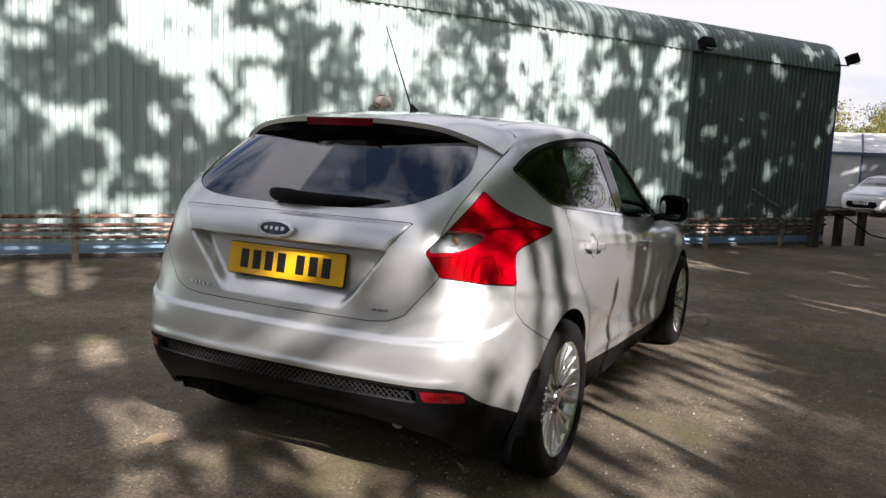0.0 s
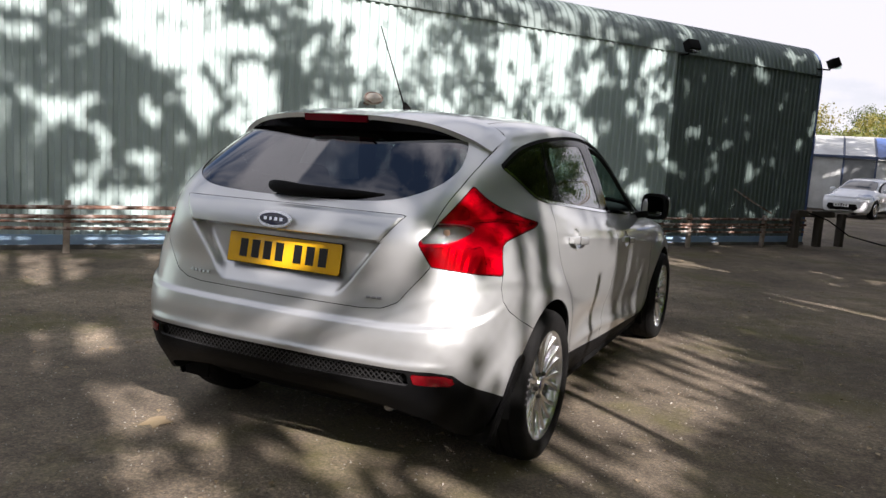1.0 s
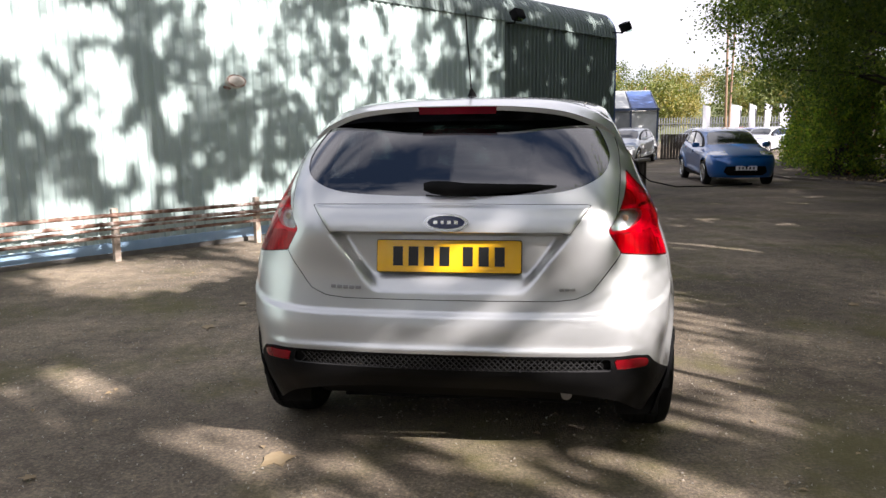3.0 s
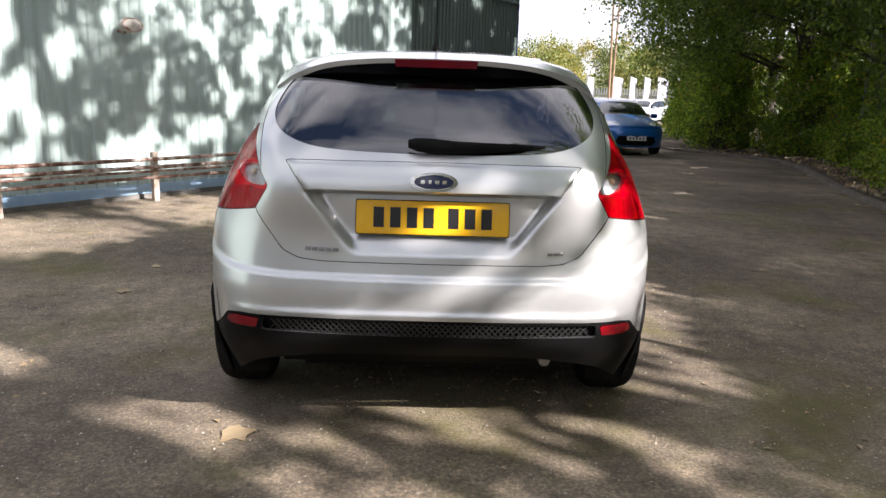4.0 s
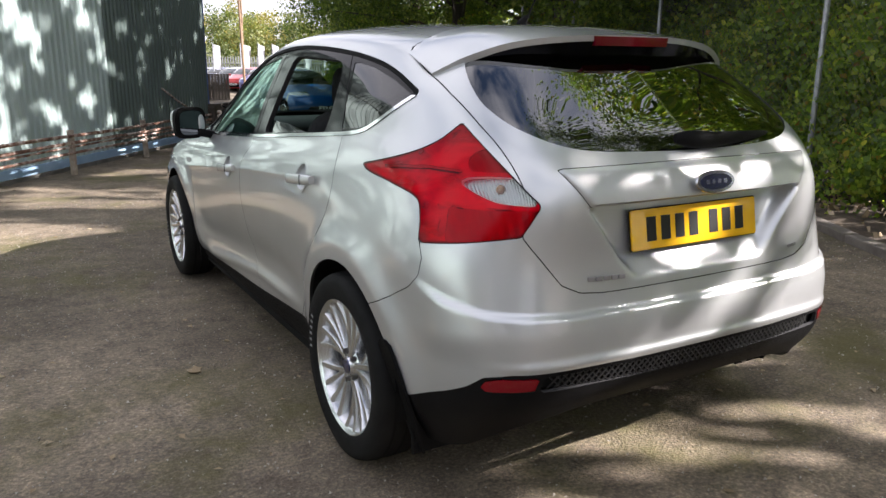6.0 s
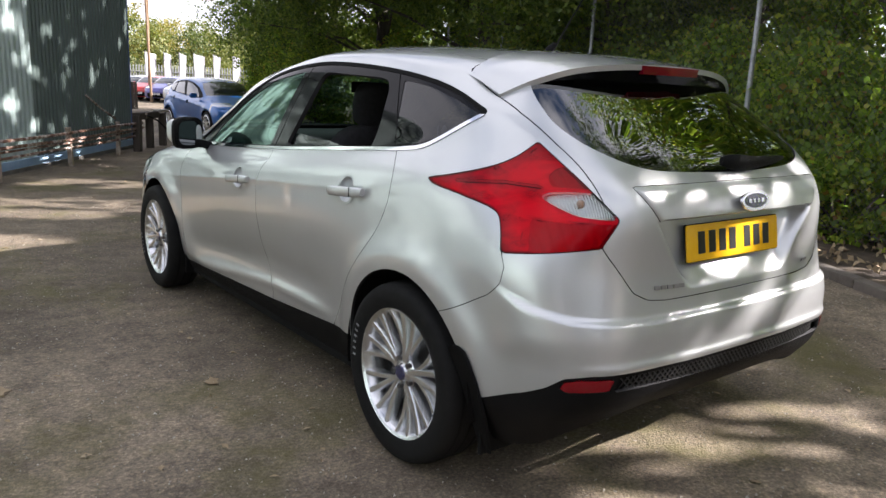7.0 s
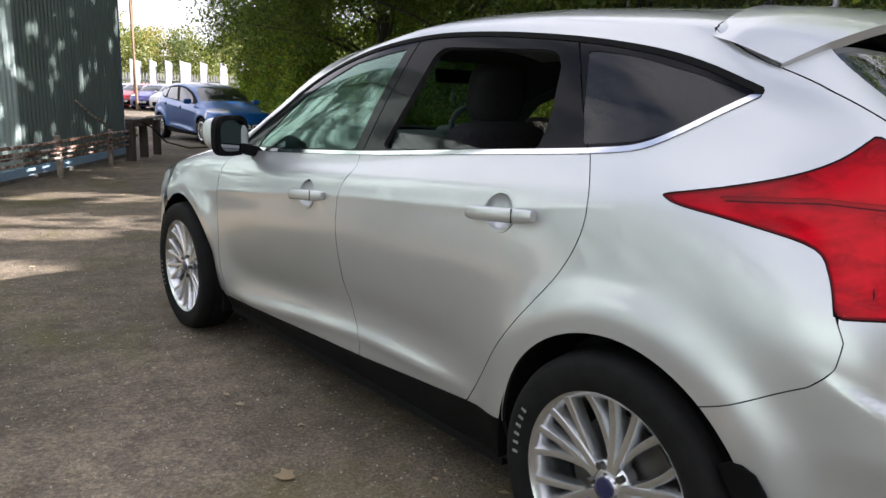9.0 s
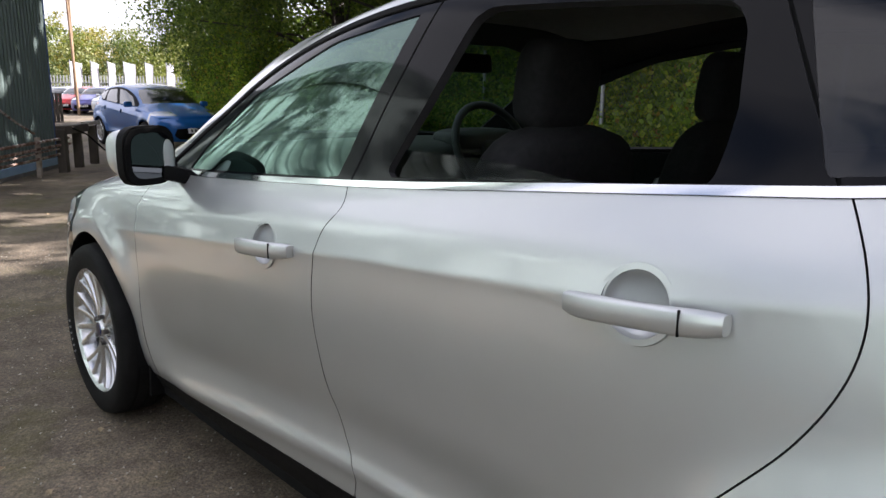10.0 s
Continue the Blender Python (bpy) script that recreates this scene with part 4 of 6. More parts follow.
for side in (1, -1):
    lampob = tagged(empty("tail_lamp"), "red tail lamp with a clear reversing window")
    lampob.parent = car
    skirted("lens", red_f, RED_LENS, lampob, "red lens", side, 0.002)
    skirted("rim", rim_f, RED_RIM, lampob, "dark red rim", side, 0.03)
    skirted("reversing_lens", inset_f, CLEAR_LENS, lampob, "clear reversing lens", side, 0.004)
    skirted("chamber_lens", chamber_f, DEEP_RED, lampob, "deep red facet", side, 0.003)
    skirted("lens_seam", seams_f, DEEP_RED, lampob, "deep red moulded seams", side, 0.003)
    skirted("lower_lens", low_f, LOW_RED, lampob, "deep red lower lens", side, 0.002)
    part("lower_reflector", shell_bm(low_f + chamber_f, (side,), -0.022), HOUSING, lampob, smooth=60)
    part("reflector", shell_bm(red_f, (side,), -0.022), HOUSING, lampob, smooth=60)
    part("reversing_reflector", shell_bm(inset_f, (side,), -0.018), SILVER_HOUSING, lampob, smooth=60)
    mid = np.mean([skin[v] for f in inset_f for v in f], axis=0)
    bulb = cushion((.024, .02, .024), pose(side * (mid[0] - .006), mid[1] + .012, mid[2] + .002), .95)
    part("reversing_bulb", bulb, BULB, lampob, "amber bulb behind the clear lens", 180)
    skirted("bumper_reflector", reflector_f, mat("red_reflector", (0.17, 0.002, 0.006), 0.1, Coat_Weight=0.4), bumper, "red bumper reflector", side, 0.008)

part("grille_backing", shell_bm(grille_f, (1, -1), -0.022), SEAL, bumper)
bm = bmesh.new()
tail_y = lambda x: np.interp(abs(x), [0, .2, .35, .5, .63], [-.772, -.769, -.761, -.744, -.709])
for k in range(-28, 29):
    for lean in (-1, 1):
        x0, x1 = k * 0.0215 - lean * 0.0245, k * 0.0215 + lean * 0.0245
        if max(abs(x0), abs(x1)) < 0.575:
            tube([(x0, tail_y(x0) + .004, .443), (x1, tail_y(x1) + .003, .492)], 0.0026, bm, 4)
tagged(part("grille_mesh", bm, mat("grille_plastic", (0.02, 0.02, 0.02), 0.3), bumper, "black diamond mesh strip"), kind="stuff")

# spoiler over the rear window
LEAD = [(0, -.022, 1.441), (.25, -.022, 1.436), (.42, -.024, 1.419), (.538, -.03, 1.384), (.612, -.036, 1.338)]
LEAD2 = [(0, -.20, 1.424), (.24, -.19, 1.419), (.42, -.165, 1.403), (.545, -.13, 1.366), (.622, -.105, 1.318)]
TRAIL = [(0, -.392, 1.392), (.22, -.382, 1.388), (.41, -.335, 1.368), (.542, -.275, 1.325), (.624, -.21, 1.276)]
LIP = [(0, -.388, 1.374), (.22, -.378, 1.370), (.41, -.330, 1.349), (.540, -.267, 1.304), (.621, -.202, 1.258)]
UNDER = [(0, -.335, 1.318), (.22, -.325, 1.315), (.40, -.272, 1.300), (.512, -.23, 1.280), (.602, -.19, 1.262)]


def wing(lines, ups):
    g = uneven(np.array([spline(l, 10) for l in lines]), ups)
    n, m = g.shape[:2]
    bm = bmesh.new()
    for s in (1, -1):
        vs = [[bm.verts.new((s * x, y, z)) for x, y, z in row] for row in g]
        for i in range(n - 1):
            for j in range(m - 1):
                q = (vs[i][j], vs[i][j + 1], vs[i + 1][j + 1], vs[i + 1][j])
                bm.faces.new(q[::-1] if s > 0 else q)
    bmesh.ops.remove_doubles(bm, verts=bm.verts, dist=0.0004)
    return bm


spoiler = part("spoiler", wing([LEAD, LEAD2, TRAIL], (8, 8)), SILVER, car, "silver roof spoiler", 60)
part("spoiler_lip", wing([TRAIL, LIP], (3,)), SILVER, spoiler, smooth=60)
part("spoiler_underside", wing([LIP, UNDER], (5,)), PIANO, spoiler, "gloss black spoiler underside", 60)
bm = bmesh.new()
ys = lambda x: np.interp(abs(x), [0, .22], [-.398, -.388])
top = [(x, ys(x) - 0.002, 1.388) for x in np.linspace(-.155, .155, 13)]
low = [(x, ys(x) - 0.0, 1.360) for x in np.linspace(-.150, .150, 13)]
va = [bm.verts.new(v) for v in top]
vb = [bm.verts.new(v) for v in low]
vc = [bm.verts.new((x, y + 0.035, z + .004)) for x, y, z in top]
vd = [bm.verts.new((x, y + 0.030, z)) for x, y, z in low]
for i in range(12):
    for a, b in ((va, vb), (vc, va), (vb, vd)):
        bm.faces.new((a[i], a[i + 1], b[i + 1], b[i]))
for i in (0, 12):
    bm.faces.new((va[i], vb[i], vd[i], vc[i]))
bmesh.ops.recalc_face_normals(bm, faces=bm.faces)
part("brake_lamp", bm, mat("red_lamp", (0.11, 0.001, 0.008), 0.12, Specular_IOR_Level=0.3), spoiler, "red high brake lamp", 40)

# wiper
bm = bmesh.new()
along = [(-.09, -.672, 1.098, .014), (-.06, -.682, 1.096, .024), (.0, -.684, 1.091, .028), (.06, -.678, 1.088, .024), (.18, -.662, 1.090, .018), (.30, -.640, 1.092, .013), (.385, -.615, 1.092, .007)]
rings = []
for x, y, z, r in along:
    rings.append([bm.verts.new((x, y - .008 + .55 * r * math.cos(a), z + r * math.sin(a))) for a in (2 * math.pi * k / 10 for k in range(10))])
for A, B in zip(rings, rings[1:]):
    for k in range(10):
        bm.faces.new((A[k], A[(k + 1) % 10], B[(k + 1) % 10], B[k]))
bm.faces.new(rings[0])
bm.faces.new(rings[-1])
bmesh.ops.recalc_face_normals(bm, faces=bm.faces)
wiper = part("rear_wiper", bm, TRIM, car, "black rear wiper", 50)
part("blade", tube([(-.02, -.668, 1.073), (.15, -.655, 1.077), (.36, -.615, 1.083)], .006, seg=6), SEAL, wiper)

# badge, plate and lettering
BADGE = pose(0, -.755, .977, 78, 0, 0)
oval = lambda a, b, n=40: [(a * math.cos(2 * math.pi * i / n), b * math.sin(2 * math.pi * i / n)) for i in range(n)]
badge = part("badge", extrude_outline(oval(.080, .0325), .007, BADGE, .003), CHROME, car, "oval badge with a bright rim", 40)
part("badge_field", extrude_outline(oval(.066, .0235), .008, BADGE, .001), mat("dark_blue_enamel", (0.012, 0.018, 0.06), 0.15, Coat_Weight=1.0), badge, smooth=40)
bm = bmesh.new()
for x0, w in ((-.037, .014), (-.013, .010), (.011, .013), (.035, .014)):
    box((w, .003, .012), BADGE @ pose(x0, 0, .0085, 90, 0, 0), bm=bm)
part("badge_script", bm, CHROME, badge)
PLATE_AT = pose(0, -.700, .847, 80.6, 0, 0)
w, h, r = .262, .0575, .008
outline = [(sx * (w - r) + r * math.cos(a), sy * (h - r) + r * math.sin(a)) for sx, sy, a0 in ((1, 1, 0), (-1, 1, 90), (-1, -1, 180), (1, -1, 270)) for a in (radians(a0 + 30 * k) for k in range(4))]
plate = part("number_plate", extrude_outline(outline, .004, PLATE_AT, .001), mottled("yellow_plate", [(0.3, (0.78, 0.42, 0.005)), (0.7, (0.84, 0.48, 0.01))], 12, 0.25, Coat_Weight=0.6), car, "yellow number plate", 40)
part("plate_backing", extrude_outline([(x * 1.012, y * 1.05) for x, y in outline], .003, PLATE_AT @ pose(0, 0, -.003)), SEAL, tailgate)
INK = mat("plate_black", (0.006, 0.006, 0.006), 0.4)
for x in (-.185, -.128, -.071, -.014, .071, .128, .185):
    part("plate_mark", box((.036, .070, .0016), PLATE_AT @ pose(x, 0, .0046)), INK, plate)
for x0, x1, z0, m in ((-.435, -.315, .737, DULL_CHROME), (.395, .455, .737, DULL_CHROME)):
    n = 5 if x0 < 0 else 3
    for k in range(n):
        x = x0 + (x1 - x0) * (k + .5) / n
        yy = float(np.interp(abs(x), [0.3, .35, .46], [-.747, -.744, -.722]))
        part("badge_letter", box(((x1 - x0) / n * .86, .004, .013 if x0 < 0 else .010), pose(x, yy, z0, -8, 0, 14 * np.sign(x)), .002), m, tailgate)

# handles
for side in (1, -1):
    for hy, hz, tilt in ((.374, .902, 4.5), (1.373, .832, 4.5)):
        x = .848 if hy < 1 else .856
        bm = bmesh.new()
        rings = []
        for k in range(13):
            s = -1 + k / 6
            bow = .018 * (1 - abs(s) ** 4)
            hh = .0185 * (1 - .25 * max(0, abs(s) - .8) / .2)
            ring = []
            for a in (2 * math.pi * j / 12 for j in range(12)):
                c, sn = math.cos(a), math.sin(a)
                ring.append(bm.verts.new((side * (x - .004 + bow + .011 * math.copysign(abs(c) ** .6, c)), hy - s * .122, hz + math.tan(radians(tilt)) * s * .122 + hh * math.copysign(abs(sn) ** .6, sn))))
            rings.append(ring)
        for A, B in zip(rings, rings[1:]):
            for j in range(12):
                bm.faces.new((A[j], A[(j + 1) % 12], B[(j + 1) % 12], B[j]))
        bm.faces.new(rings[0])
        bm.faces.new(rings[-1])
        bmesh.ops.recalc_face_normals(bm, faces=bm.faces)
        door = [o for o in car.children if o.name.startswith("rear_door" if hy < 1 else "front_door") and np.sign(o.data.vertices[0].co.x) == side][0]
        cup = CUPS[0 if hy < 1 else 1]
        near = shell_p[(np.abs(shell_p[:, 1] - cup[0]) < .13) & (np.abs(shell_p[:, 2] - cup[1]) < .10) & (shell_p[:, 0] > .6)]
        terms = lambda y, z: np.stack([np.ones_like(y), y, z, y * y, y * z, z * z], -1)
        bend = np.linalg.lstsq(terms(near[:, 1] - cup[0], near[:, 2] - cup[1]), near[:, 0], rcond=None)[0]
        dish = bmesh.new()
        rims = []
        for f in (1.13, 1.11, .93, .91, .85, .75, .58, .35, .12):
            a = np.linspace(0, 2 * math.pi, 33)[:-1]
            dy, dz = CUP_W * f * np.cos(a), CUP_H * f * np.sin(a)
            xx = terms(dy, dz) @ bend - (.001 if f > 1.12 else -.0012 if f > 1.1 else -.0006 if f == .93 else .004 + .024 * (1 - (f / .93) ** 2) ** .6)
            rims.append([dish.verts.new((side * u, cup[0] + v, cup[1] + w)) for u, v, w in zip(xx, dy, dz)])
        for A, B in zip(rims, rims[1:]):
            for j in range(32):
                dish.faces.new((A[j], A[(j + 1) % 32], B[(j + 1) % 32], B[j]))
        dish.faces.new(rims[-1])
        bmesh.ops.recalc_face_normals(dish, faces=dish.faces)
        if sum(f.normal.x * side for f in dish.faces) < 0:
            bmesh.ops.reverse_faces(dish, faces=dish.faces)
        part("handle_cup", dish, SILVER, door, "hollow behind the handle", 50)
        part("door_handle", bm, SILVER, door, "silver pull handle", 50)
        part("handle_joint", box((.004, .0022, .034), pose(side * (x + .022), hy - .072, hz + .006)), SEAL, door)

# door mirrors
for side in (1, -1):
    mir = tagged(empty("door_mirror"), "silver door mirror with black base")
    mir.parent = car
    bm = bmesh.new()
    bmesh.ops.create_uvsphere(bm, u_segments=28, v_segments=18, radius=1)
    for v in bm.verts:
        x, y, z = v.co
        f = lambda t, p: math.copysign(abs(t) ** p, t)
        yy = f(y, .8) * (.085 if y > 0 else .028)
        v.co = (side * (.885 + .083 * f(x, .62)), 1.985 + yy - side * 0 + .02 * x, 1.004 + .070 * f(z, .62) + .012 * f(x, 1))
    part("mirror_cap", bm, SILVER, mir, smooth=180)
    rim = [(.071 * math.copysign(abs(math.cos(a)) ** .55, math.cos(a)), .063 * math.copysign(abs(math.sin(a)) ** .55, math.sin(a))) for a in (2 * math.pi * k / 36 for k in range(36))]
    at = pose(side * .886, 1.957, 1.006, 90, 0, -22 * side)
    part("mirror_frame", extrude_outline([(x * 1.31, y * 1.31) for x, y in rim], .030, at @ pose(0, 0, -.008), .006), TRIM, mir, "black mirror frame")
    part("mirror_glass", extrude_outline(rim, .004, at @ pose(0, 0, .0195)), mat("mirror", (0.10, 0.11, 0.115), 0.02, 1.0), mir, "mirror glass")
    bm = box((.10, .07, .045), pose(side * .795, 1.975, .945, 0, side * -14, 0), .014)
    part("mirror_base", bm, TRIM, mir, "black mirror foot", 40)

# aerial on the roof
aerial = part("aerial", tube([(0, .18, 1.462), (0, .10, 1.57), (0, -.07, 1.793)], .0032, seg=6, taper=(1.3, .7)), SEAL, car, "thin black roof aerial")
bm = rod((0, .205, 1.452), (0, .178, 1.482), .022, seg=12, r2=.008)
part("aerial_foot", bm, SEAL, aerial, smooth=40)

# under the body
bm = box((1.0, 3.5, .03), pose(0, 1.42, .19))
box((1.54, 1.86, .03), pose(0, 1.325, .192), bm=bm)
box((1.16, .33, .03), pose(0, -.475, .285, -29), bm=bm)
part("underbody", bm, SEAL, car, "black underbody")
bm = tube([(.43, -.25, .29), (.43, -.52, .30), (.432, -.59, .302)], .021, seg=14)
part("exhaust", bm, mat("sooty_steel", (0.30, 0.29, 0.28), 0.35, 0.9), car, "steel exhaust pipe", 50)
for side in (1, -1):
    lip = extrude_outline([(-.296, .500), (-.318, .516), (-.345, .519), (-.372, .508), (-.395, .478), (-.420, .420), (-.436, .355), (-.440, .300), (-.425, .170), (-.375, .165), (-.362, .30), (-.338, .42)], .010, Matrix(((0, 0, side, side * .850), (1, 0, 0, 0), (0, 1, 0, 0), (0, 0, 0, 1))), .003)
    for v in lip.verts:
        v.co.x -= side * float(np.interp(v.co.z, [.165, .215, .34, .47, .52], [.085, .075, .030, .004, 0]))
    flap = part("mud_flap", lip, TRIM, car, "black rubber mud flap", 40)
    part("flap_face", box((.17, .012, .24), pose(side * .715, -.395, .285, -3), .004), SEAL, flap)
    part("front_mud_flap", box((.11, .018, .22), pose(side * .752, 2.272, .275, 7), .006), TRIM, car, "black rubber mud flap", 40)
    for wy in WHEELS_Y:
        bm = bmesh.new()
        arc = [radians(a) for a in range(-12, 193, 8)]
        ra = [bm.verts.new((side * .842, wy + (ARCH + .004) * math.cos(a), HUB_Z + (ARCH + .004) * math.sin(a))) for a in arc]
        rb = [bm.verts.new((side * .50, wy + (ARCH + .004) * math.cos(a), HUB_Z + (ARCH + .004) * math.sin(a))) for a in arc]
        for i in range(len(arc) - 1):
            bm.faces.new((ra[i], ra[i + 1], rb[i + 1], rb[i]))
        bm.faces.new(rb)
        part("arch_liner", bm, SEAL, car, "black wheel arch liner", 40)

# wheels
TYRE = mottled("tyre_rubber", [(0.3, (0.007, 0.007, 0.007)), (0.7, (0.012, 0.0118, 0.0115))], 20, 0.75, 0.2, 300, Specular_IOR_Level=0.14)
FADED = mat("faded_lettering", (0.20, 0.20, 0.20), 0.8)
ALLOY = mat("silver_alloy", (0.66, 0.67, 0.68), 0.26, 0.9, Coat_Weight=0.4)


def wheel(m, parent):
    w = empty("wheel", m)
    w.parent = parent
    tyre = lathe([(.225, -.09), (.226, .085), (.245, .094), (.285, .098), (.305, .090), (.314, .072), (.318, .04), (.318, -.04), (.314, -.072), (.30, -.09), (.26, -.098), (.225, -.09)], 64)
    t = part("tyre", tyre, TYRE, w, "black tyre", 50)
    bm = bmesh.new()
    for g in (-.045, 0, .045):
        lathe([(.3185, g - .005), (.3192, g), (.3185, g + .005)], 64, bm=bm)
    part("tread_groove", bm, SEAL, w)
    # worn pale lettering on the tyre wall
    bm = bmesh.new()
    for k in range(6):
        a = radians(148 + 5.2 * k)
        box((.003, .016, .007), Matrix.Translation((.0965, .268 * math.cos(a), .268 * math.sin(a))) @ Matrix.Rotation(a, 4, "X"), bm=bm)
    part("tyre_lettering", bm, FADED, t, "faded pale marks")
    rim = lathe([(.196, -.08), (.205, .03), (.212, .070), (.220, .082), (.229, .088), (.231, .080), (.227, .068)], 64)
    r = part("rim", rim, ALLOY, w, "silver multi-spoke alloy rim", 50)
    # five groups of four spokes: two run from the hub, two branch off them
    bm = bmesh.new()
    for k in range(5):
        for a0, a1, r0, w0, w1 in ((-8, -9, .040, .0135, .0145), (8, 9, .040, .0135, .0145), (-13.5, -27, .076, .0105, .0145), (13.5, 27, .076, .0105, .0145)):
            n = 8
            rings = []
            for i in range(n + 1):
                f = i / n
                rr = r0 + f * (.219 - r0)
                a = radians(72 * k + a0 + (a1 - a0) * f ** .8)
                wid = w0 + (w1 - w0) * f
                out = (rr - .04) / .18
                h = .060 - .004 * out + .022 * out ** 3 - (.006 * (1 - f) ** 2 if r0 > .05 else 0)
                d, e = Vector((0, math.cos(a), math.sin(a))), Vector((0, -math.sin(a), math.cos(a)))
                rings.append([bm.verts.new(d * rr + e * u * wid + Vector((h + v, 0, 0))) for u, v in ((-1, -.030), (-.82, -.003), (-.6, .002), (0, .003), (.6, .002), (.82, -.003), (1, -.030))])
            for A, B in zip(rings, rings[1:]):
                for j in range(6):
                    bm.faces.new((A[j], A[j + 1], B[j + 1], B[j]))
    bmesh.ops.recalc_face_normals(bm, faces=bm.faces)
    part("spokes", bm, ALLOY, w, smooth=40)
    hub = lathe([(0, .070), (.028, .070), (.033, .062), (.052, .058), (.060, .050), (.062, .02)], 40)
    part("hub", hub, ALLOY, w, smooth=40)
    part("hub_cap", lathe([(0, .0745), (.024, .0735), (.027, .069)], 24), mat("blue_cap", (0.01, 0.015, 0.07), 0.2, Coat_Weight=1.0), w, "dark blue hub cap", 40)
    for k in range(5):
        a = 2 * math.pi * k / 5 + math.pi / 5
        p0 = Vector((.055, .051 * math.cos(a), .051 * math.sin(a)))
        part("wheel_nut", rod(p0, p0 + Vector((.016, 0, 0)), .0095, seg=6), IRON, w)
    part("brake_disc", lathe([(.0, .005), (.15, .005), (.152, -.01), (.0, -.012)], 40), IRON, w, "grey brake disc", 40)
    part("wheel_back", lathe([(.0, -.03), (.20, -.03)], 40), SEAL, w)
    return w


for side in (1, -1):
    for wy in WHEELS_Y:
        wheel(pose(side * .774, wy, HUB_Z - .002, 11 * wy + 8, 0, 0 if side > 0 else 180), car)

# ---- cabin ----
CLOTH = mottled("charcoal_cloth", [(0.3, (0.010, 0.010, 0.011)), (0.7, (0.022, 0.022, 0.024))], 60, 0.95, 0.2, 500)
DASH = mottled("dark_dashboard", [(0.3, (0.018, 0.018, 0.019)), (0.7, (0.028, 0.028, 0.028))], 20, 0.6, 0.1, 400)


for x in (-.37, .37):
    seat = tagged(empty("front_seat"), "charcoal cloth front seat")
    seat.parent = car
    part("seat_cushion", cushion((.50, .52, .18), pose(x, 1.22, .50)), CLOTH, seat, smooth=180)
    part("backrest", cushion((.50, .15, .64), pose(x, .96, .80, 14)), CLOTH, seat, smooth=180)
    part("headrest", cushion((.22, .10, .20), pose(x, .92, 1.20, 8), .55), CLOTH, seat, "black cloth headrest", 180)
    for dx in (-.06, .06):
        part("headrest_post", rod((x + dx, .93, 1.02), (x + dx, .922, 1.14), .006), CHROME, seat)
bench = tagged(empty("rear_bench"), "charcoal cloth rear bench")
bench.parent = car
part("bench_cushion", cushion((1.28, .50, .20), pose(0, .30, .50)), CLOTH, bench, smooth=180)
part("bench_back", cushion((1.28, .16, .62), pose(0, .02, .76, 20)), CLOTH, bench, smooth=180)
for x in (-.38, .38):
    part("rear_headrest", cushion((.24, .09, .14), pose(x, -.05, 1.10, 12), .55), CLOTH, bench, smooth=180)
part("parcel_shelf", box((1.15, .42, .02), pose(0, -.33, .98, -4)), LINING, car, "black parcel shelf")
dash = part("dashboard", cushion((1.36, .55, .30), pose(0, 2.12, .86), .4), DASH, car, "dark dashboard", 180)
part("binnacle", cushion((.34, .2, .10), pose(.37, 1.93, 1.0)), DASH, dash, smooth=180)
bm = bmesh.new()
ring = [pose(.37, 1.83, .97, 65) @ Vector((.185 * math.cos(2 * math.pi * k / 32), .185 * math.sin(2 * math.pi * k / 32), 0)) for k in range(33)]
tube(ring, .015, bm, 8)
for a in (0, 180, 270):
    tube([pose(.37, 1.83, .97, 65) @ Vector((.05 * math.cos(radians(a)), .05 * math.sin(radians(a)), -.01)), pose(.37, 1.83, .97, 65) @ Vector((.18 * math.cos(radians(a)), .18 * math.sin(radians(a)), 0))], .014, bm, 6)
sw = part("steering_wheel", bm, DASH, car, "black steering wheel", 60)
part("steering_hub", cushion((.13, .11, .05), pose(.37, 1.835, .965, 65)), DASH, sw, smooth=180)
part("rear_view_mirror", box((.22, .02, .06), pose(.02, 1.62, 1.275, -8), .012), TRIM, car, "black rear-view mirror")

# ---- other parked cars, from the same maker's shape ----
def flat_mesh(name, faces, keep=1.0, out=0.0, sides=(1, -1)):
    """A lighter mesh of shell faces on both sides."""
    bm = shell_bm(faces, sides, out)
    me = bpy.data.meshes.new(name)
    bm.to_mesh(me)
    bm.free()
    ob = new(name, me)
    ob.modifiers.new("lighter", "DECIMATE").ratio = keep
    light = bpy.data.meshes.new_from_object(ob.evaluated_get(bpy.context.evaluated_depsgraph_get()))
    light.name = name
    bpy.data.objects.remove(ob)
    bpy.data.meshes.remove(me)
    light.shade_smooth()
    return light


